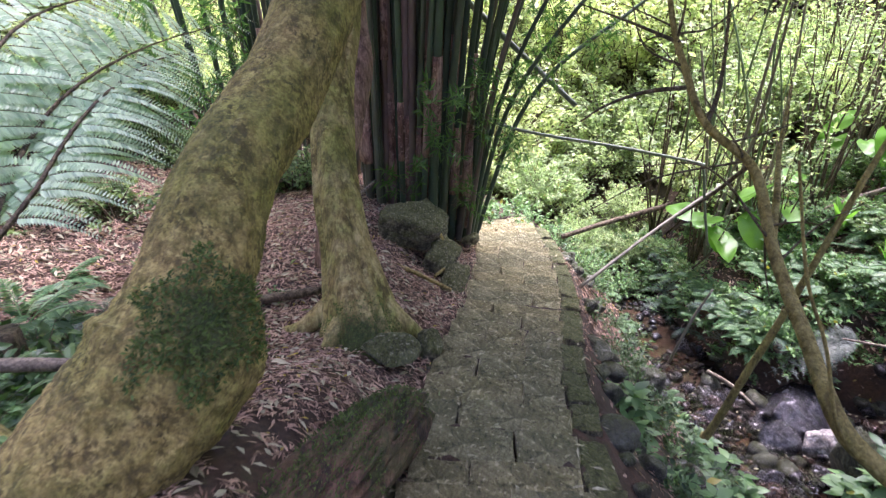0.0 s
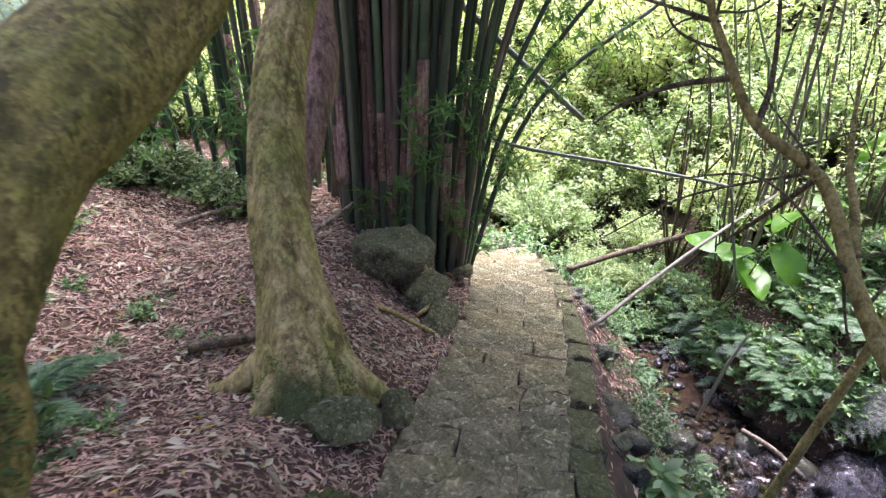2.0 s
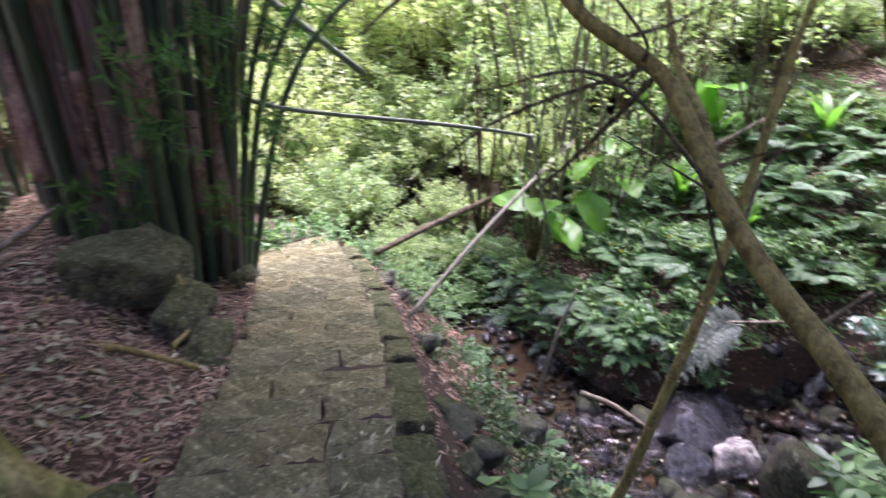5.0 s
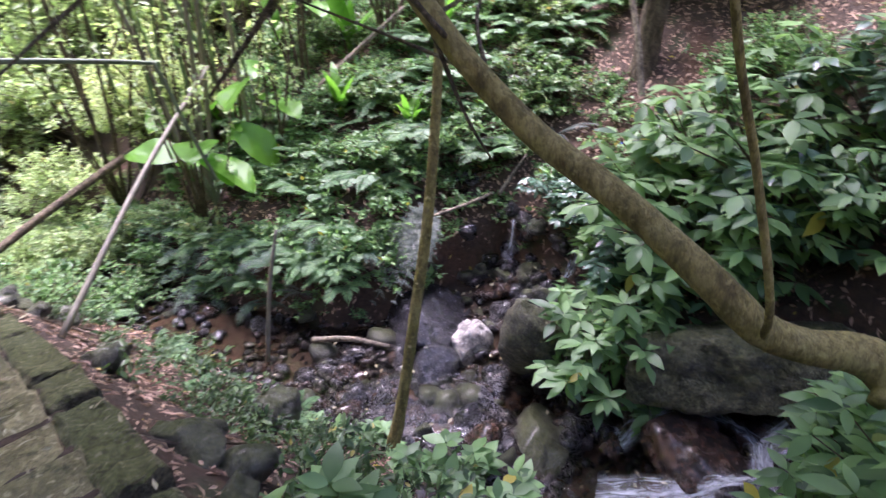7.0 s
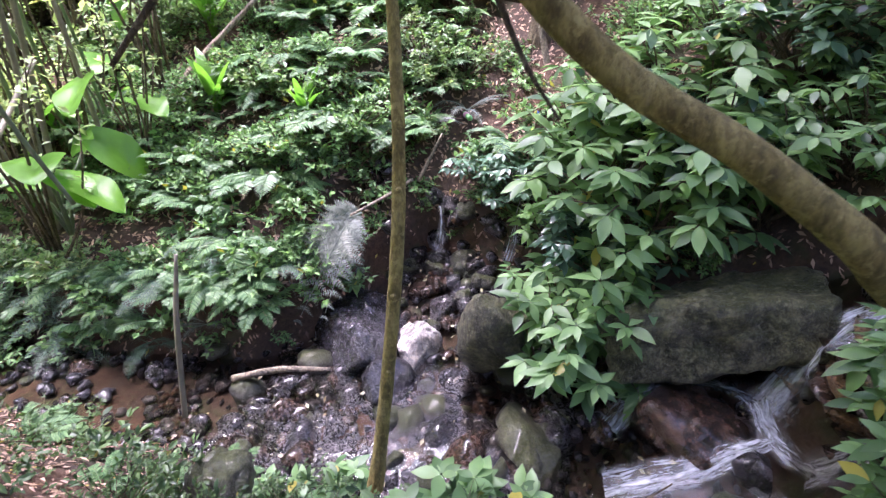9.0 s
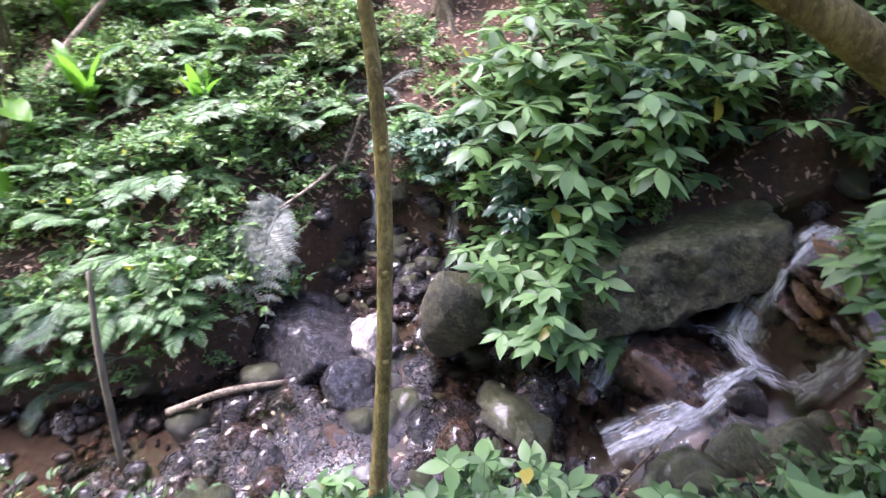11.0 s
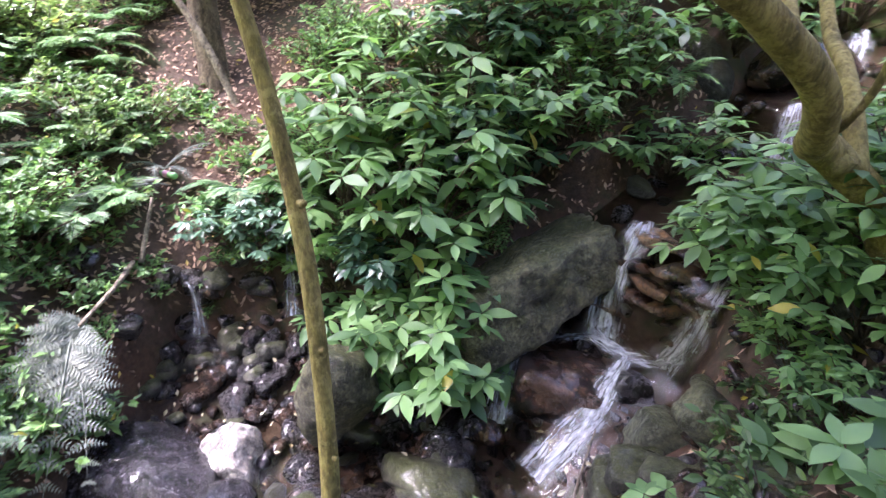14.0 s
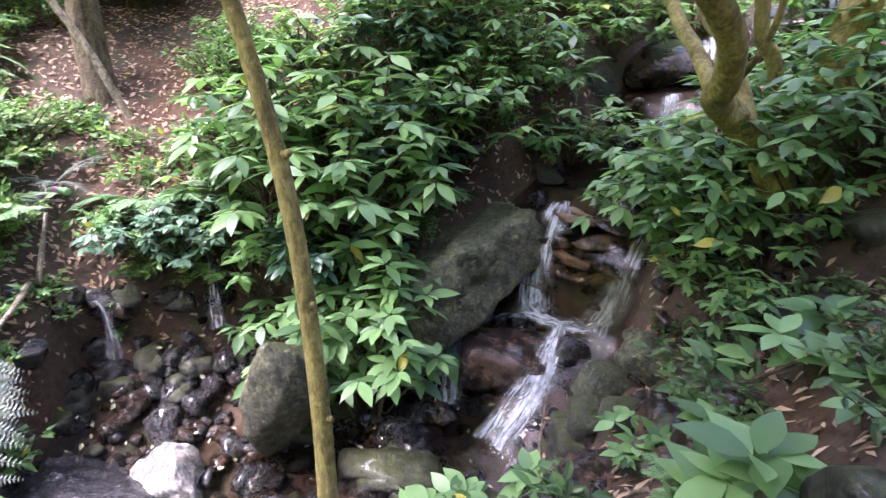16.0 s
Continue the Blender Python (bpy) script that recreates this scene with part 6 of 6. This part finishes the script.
# ---- roots, sticks and litter left lying ----
for k, (pts, r, mat, label) in enumerate([
        ([(-0.2, 7.2, -2.25), (-0.05, 6.7, -2.1), (0.05, 6.35, -2.35), (-0.1, 6.1, -2.4)], 0.035, M_BARK_OLIVE, "mossy root on the bank"),
        ([(-0.9, 6.0, -2.05), (-0.4, 5.9, -2.2), (0.1, 5.7, -2.35)], 0.03, M_BARK_OLIVE, "mossy root on the bank"),
        ([(-1.9, 5.9, -1.95), (-1.5, 6.4, -1.93), (-1.2, 6.7, -1.9)], 0.03, M_TWIG, "dark fallen stick on dry leaves"),
        ([(-1.6, 6.6, -1.9), (-1.2, 7.2, -1.8), (-0.95, 7.6, -1.7)], 0.035, M_DEADWOOD, "pale fallen branch on dry leaves"),
        ([(-3.2, 7.2, -1.9), (-2.5, 7.9, -1.85), (-2.1, 8.3, -1.85)], 0.035, M_DEADWOOD, "pale fallen branch on dry leaves"),
        ([(-1.75, 4.6, -1.78), (-1.4, 4.75, -1.8), (-1.1, 4.9, -1.82)], 0.05, M_TWIG, "dark root among dry leaves"),
        ([(-2.6, 1.95, -0.45), (-1.9, 2.2, -0.6), (-1.4, 2.35, -0.8)], 0.04, M_DEADWOOD, "pale fallen branch behind the bent tree"),
        ([(5.9, 5.5, -3.12), (5.5, 5.6, -3.12), (5.0, 5.75, -3.1)], 0.02, M_DEADWOOD, "thin purple-grey stick propped on the ledge"),
        ([(5.95, 5.45, -3.15), (6.3, 5.3, -2.75)], 0.02, M_DEADWOOD, "thin grey stick on the ledge"),
        ([(3.80, 6.38, -4.15), (3.92, 6.0, -4.05), (4.05, 5.58, -4.05)], 0.032, M_DEADWOOD, "broken pale branch at the water's edge"),
        ([(3.16, 6.28, -3.9), (3.34, 6.29, -3.2), (3.52, 6.30, -2.72)], 0.022, M_CANE_DRY, "dry upright stake by the water"),
        ([(5.8, 8.3, -2.6), (6.4, 8.0, -2.1), (7.2, 7.6, -1.5)], 0.04, M_DEADWOOD, "pale bare branch lying on the slope"),
        ([(3.02, 3.42, -3.80), (3.18, 3.26, -3.74), (3.40, 2.98, -3.62)], 0.009, M_TWIG, "bent dark twig over the chute")]):
    name = next(w for w in ("root", "stick", "branch", "stake", "twig") if w in label)
    p0 = np.array(pts[0], float)
    ob = new("fallen_branch" if name == "branch" else name, mesh(name, *tube(np.array(pts) - p0, [r, r * 0.9, r * 0.6], 8, 18, 0.12, k), mat))
    ob.location = p0
    tagged(ob, label, "root" if name == "root" else "dead wood")

g_ = np.random.default_rng(91)
for i in range(34):
    y = g_.uniform(2.4, 8.6)
    x = float(path_x(y)) + 0.95 + g_.uniform(0.05, 0.9) * (float(stream_x(y) - stream_half(y)) - float(path_x(y)) - 1.0)
    a, ln = g_.uniform(0, 6.283), g_.uniform(0.25, 0.8)
    ends = [(x + q * ln * math.cos(a), y + q * ln * math.sin(a)) for q in (-0.5, 0.0, 0.5)]
    pts = np.array([(u, w, gz(u, w) + h) for (u, w), h in zip(ends, (0.01, 0.05, g_.uniform(0.01, 0.15)))])
    ob = new("stick", mesh("stick", *tube(pts - pts[0], [0.011, 0.009, 0.004], 6, 10, 0.1, i), M_DEADWOOD if i % 2 else M_TWIG))
    ob.location = pts[0]
    tagged(ob, "dead stick lying on the near bank", "dead wood", "sticks on the near bank")

# ---- litter left by walkers ----
M_PLASTIC = plain_mat("green_clear_plastic", (0.25, 0.55, 0.22), 0.2, 0.2, 8)
M_LABEL = plain_mat("pink_label", (0.65, 0.35, 0.5), 0.5, 0.2, 8)
M_BLUE = plain_mat("blue_plastic", (0.03, 0.08, 0.5), 0.3, 0.2, 8)
bottle = base("plastic_bottle", 6.8, 5.18, gz(6.8, 5.18) + 0.05, "crushed green plastic bottle with a pink label", "bottle", "", 35)
part("body", mesh("body", *tube([(-0.11, 0, 0), (-0.09, 0, 0), (-0.02, 0, 0), (0.05, 0, 0), (0.09, 0, 0.005), (0.12, 0, 0.005)], [0.028, 0.032, 0.028, 0.032, 0.016, 0.012], 12, 20), M_PLASTIC), bottle)
part("label", mesh("label", *tube([(-0.03, 0, 0), (0.0, 0, 0), (0.035, 0, 0)], [0.0315, 0.0318, 0.0325], 12, 6), M_LABEL), bottle, "pink paper label")
part("cap", mesh("cap", *tube([(0.118, 0, 0.005), (0.128, 0, 0.005), (0.138, 0, 0.005)], [0.014, 0.014, 0.013], 10, 6), M_BLUE), bottle, "blue screw cap")
wrapper = new("wrapper", mesh("wrapper", *rock_shape((0.045, 0.03, 0.02), 71, 2, 8, 0.2), M_BLUE, False))
wrapper.location = (6.92, 4.44, gz(6.92, 4.44) + 0.015)
tagged(wrapper, "crumpled blue plastic wrapper on the soil", "wrapper")

# ---- the path: stone slabs row by row ----
path = tagged(new("path"), "stepped path of worn mossy stone slabs", kind="structure")


def block_mesh(w, d, h, seed, chip=0.012, dome=0.006):
    """A hewn slab: worn edges, uneven top. Origin at the middle of its top."""
    g = np.random.default_rng(seed)
    xs = np.array([-0.5, -0.5 + 0.018 / w, -0.17, 0.17, 0.5 - 0.018 / w, 0.5]) * w
    ys = np.array([-0.5, -0.5 + 0.018 / d, 0.0, 0.5 - 0.018 / d, 0.5]) * d
    X, Y = np.meshgrid(xs, ys)
    Z = np.where((np.abs(X) > 0.499 * w) | (np.abs(Y) > 0.499 * d), -0.016, 0.0) + g.normal(0, dome, X.shape)
    X = X + g.normal(0, chip, X.shape) * 0.6
    Y = Y + g.normal(0, chip, Y.shape) * 0.6
    top = np.stack([X, Y, Z], -1).reshape(-1, 3)
    idx = np.arange(30).reshape(5, 6)
    f = np.stack([idx[:-1, :-1], idx[:-1, 1:], idx[1:, 1:], idx[1:, :-1]], -1).reshape(-1, 4)
    ring = np.concatenate([idx[0], idx[1:, -1], idx[-1, -2::-1], idx[-2:0:-1, 0]])
    low = top[ring] - np.array([0, 0, h])
    k = 30 + np.arange(len(ring))
    side = np.stack([ring, k, np.roll(k, -1), np.roll(ring, -1)], -1)
    return np.concatenate([top, low]), np.concatenate([f, side])


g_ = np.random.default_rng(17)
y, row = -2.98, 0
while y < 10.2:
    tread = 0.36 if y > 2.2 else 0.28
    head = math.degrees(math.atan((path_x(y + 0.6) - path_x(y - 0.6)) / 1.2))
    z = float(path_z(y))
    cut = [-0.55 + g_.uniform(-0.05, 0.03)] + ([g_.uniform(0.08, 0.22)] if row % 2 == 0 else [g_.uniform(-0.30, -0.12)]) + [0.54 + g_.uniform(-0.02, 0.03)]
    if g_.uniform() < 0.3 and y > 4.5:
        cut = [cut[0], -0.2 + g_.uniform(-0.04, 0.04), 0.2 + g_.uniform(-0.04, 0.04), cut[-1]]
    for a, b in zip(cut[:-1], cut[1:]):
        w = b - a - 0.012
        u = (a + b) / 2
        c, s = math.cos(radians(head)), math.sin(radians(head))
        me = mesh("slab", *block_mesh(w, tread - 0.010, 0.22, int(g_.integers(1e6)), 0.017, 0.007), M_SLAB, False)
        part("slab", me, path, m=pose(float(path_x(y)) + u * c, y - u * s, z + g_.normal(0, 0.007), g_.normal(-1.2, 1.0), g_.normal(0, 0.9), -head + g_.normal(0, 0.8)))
    # Dark strip per step: gathered soil, plus the edge's shade put into its colour.
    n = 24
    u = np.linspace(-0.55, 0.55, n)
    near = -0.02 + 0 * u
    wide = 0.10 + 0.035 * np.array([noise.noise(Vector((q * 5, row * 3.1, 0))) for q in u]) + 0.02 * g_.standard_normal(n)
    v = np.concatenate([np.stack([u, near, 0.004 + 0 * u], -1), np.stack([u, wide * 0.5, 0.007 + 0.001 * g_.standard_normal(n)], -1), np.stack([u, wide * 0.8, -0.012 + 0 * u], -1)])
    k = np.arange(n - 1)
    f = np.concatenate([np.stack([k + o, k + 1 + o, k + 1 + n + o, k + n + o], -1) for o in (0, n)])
    part("soil_shade_seam", mesh("soil_shade_seam", v, f, M_SOIL), path, "dark soil and painted edge shade along a step", m=pose(float(path_x(y)) - 0.0, y - tread / 2, z + 0.004, -1.2, 0, -head))
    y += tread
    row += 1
# kerb on the stream side and edging stones on the bank side
y = -2.9
while y < 9.8:
    ln = g_.uniform(0.32, 0.6)
    head = math.degrees(math.atan((path_x(y + 0.6) - path_x(y - 0.6)) / 1.2))
    slope = math.degrees(math.atan((path_z(y + 0.3) - path_z(y - 0.3)) / 0.6))
    me = mesh("kerb_stone", *block_mesh(0.22, ln - 0.015, 0.35, int(g_.integers(1e6)), 0.014, 0.008), M_KERB, False)
    part("kerb_stone", me, path, "dark mossy kerb stone", pose(float(path_x(y)) + 0.675, y + 0.1, float(path_z(y)) - 0.07 + g_.normal(0, 0.008), slope, g_.normal(3, 2), -head))
    if g_.uniform() < 0.6 and y < 6:
        me = mesh("edging_stone", *block_mesh(0.16, ln - 0.04, 0.3, int(g_.integers(1e6)), 0.02, 0.01), M_KERB, False)
        part("edging_stone", me, path, "dark mossy edging stone", pose(float(path_x(y)) - 0.66, y + 0.1, float(path_z(y)) - 0.03 + g_.normal(0, 0.015), slope, g_.normal(-6, 4), -head + g_.normal(0, 5)))
    y += ln

for i in range(40):
    x, y = g_.uniform(2.2, 3.3), g_.uniform(1.9, 3.4)
    s = g_.uniform(0.05, 0.13)
    rock("chute_stone", x, y, gz(x, y) + 0.2 * s, (s, s * 0.85, s * 0.7), (M_ROCK_WET, M_ROCK_BROWN, M_ROCK_DAMP)[i % 3], "dark wet stone beside the cascade", 1700 + i, g_.uniform(0, 360), sub=3, category="stone", group="stones beside the cascade")
for i in range(26):
    y = g_.uniform(2.2, 9.0)
    x = float(path_x(y)) + g_.uniform(0.88, 1.25)
    s = g_.uniform(0.06, 0.17)
    rock("kerb_boulder", x, y, gz(x, y) + 0.25 * s, (s * 1.1, s * 1.2, s), M_ROCK_DAMP, "dark mossy stone tumbled beside the kerb", 1200 + i, g_.uniform(0, 360), sub=3, category="stone", group="stones beside the kerb")

# ---- leaf litter ----
def litter(seed, n, area, keep, lo, hi, mat, label, lift=0.012, kind="blade", width=1.0, height=None):
    g = np.random.default_rng(seed)
    x, y = g.uniform(area[0], area[1], n), g.uniform(area[2], area[3], n)
    k = keep(x, y)
    x, y = x[k], y[k]
    z = (ground(x, y) if height is None else height(x, y)) + g.uniform(0.002, lift * 2, len(x))
    a = g.uniform(0, 6.283, len(x))
    d = np.stack([np.cos(a), np.sin(a), g.normal(0, 0.22, len(x))], -1)
    gx_ = (ground(x + 0.05, y, False) - ground(x - 0.05, y, False)) / 0.1
    gy_ = (ground(x, y + 0.05, False) - ground(x, y - 0.05, False)) / 0.1
    if height is not None:
        gx_, gy_ = 0 * gx_, -0.2 + 0 * gy_
    d[:, 2] += np.clip(d[:, 0] * gx_ + d[:, 1] * gy_, -1, 1)
    up = np.stack([-np.clip(gx_, -1, 1), -np.clip(gy_, -1, 1), np.ones(len(x))], -1) + g.normal(0, 0.4, (len(x), 3))
    v, f = leaves(kind, np.stack([x, y, z], -1), d, up, g.uniform(lo, hi, len(x)), width)
    return tagged(new("leaf_litter", mesh("leaf_litter", v, f, mat, False)), label, "leaf litter", kind="stuff")


litter(205, 60000, (-9, 0.5, -4, 14), lambda x, y: (x < path_x(y) - 0.55) & ((x < -4.4) | (y < 1.1) | (y > 9.4)), 0.03, 0.105, M_LITTER, "dead leaves further up the bank", 0.015, "blade", 1.2)
litter(206, 9000, (0.6, 4, -4, 1.0), lambda x, y: (x > path_x(y) + 0.85) & (x < stream_x(y) - stream_half(y)), 0.03, 0.105, M_LITTER, "dead leaves beside the kerb", 0.015, "blade", 1.2)
litter(201, 92000, (-4.5, 0.7, 1.0, 9.5), lambda x, y: (x < path_x(y) - 0.5) & (((x + 0.95) / 0.55) ** 2 + ((y - 1.95) / 0.5) ** 2 > 0.3 + vnoise(x * 9, y * 9, 6)), 0.025, 0.10, M_LITTER, "pinkish-brown dry bamboo leaves covering the bank", width=1.1)
litter(202, 5000, (-4.5, 0.7, 1.0, 9.5), lambda x, y: x < path_x(y) - 0.45, 0.06, 0.13, M_LITTER_PALE, "scattered pale dry leaves on the bank", 0.02, "small", 0.7)
litter(203, 1100, (-0.5, 2.0, 0.5, 10), lambda x, y: np.abs(x - path_x(y)) < 0.78, 0.03, 0.11, M_LITTER_PALE, "fallen bamboo leaves lying on the slabs", 0.004, "blade", 1.2, lambda x, y: path_z(y) + 0.012 - 0.07 * (x - path_x(y) > 0.56))
litter(204, 34000, (1.2, 9.5, 0.5, 10), lambda x, y: (x > path_x(y) + 0.75) & ((x > 4) | (y > 4.2) | (np.sin(40 * x + 31 * y) > 0.8)) & ((x < stream_x(y) - stream_half(y)) | (x > stream_x(y) + stream_far(y))), 0.03, 0.085, M_LITTER, "dead leaves on the stream banks", 0.015, "small", 0.8)
litter(207, 3000, (1.3, 3.6, 1.0, 9.5), lambda x, y: (x > path_x(y) + 1.0) & (x < stream_x(y) - stream_half(y)), 0.05, 0.12, M_LITTER, "brown dead leaves on the near bank", 0.02, "blade", 1.3)
litter(208, 420, (3.0, 5.9, 2.4, 6.6), lambda x, y: (x > stream_x(y) - stream_half(y)) & (x < stream_x(y) + stream_far(y)), 0.03, 0.07, M_LITTER_PALE, "yellow and brown leaves washed onto the stones", 0.06, "small", 1.0)
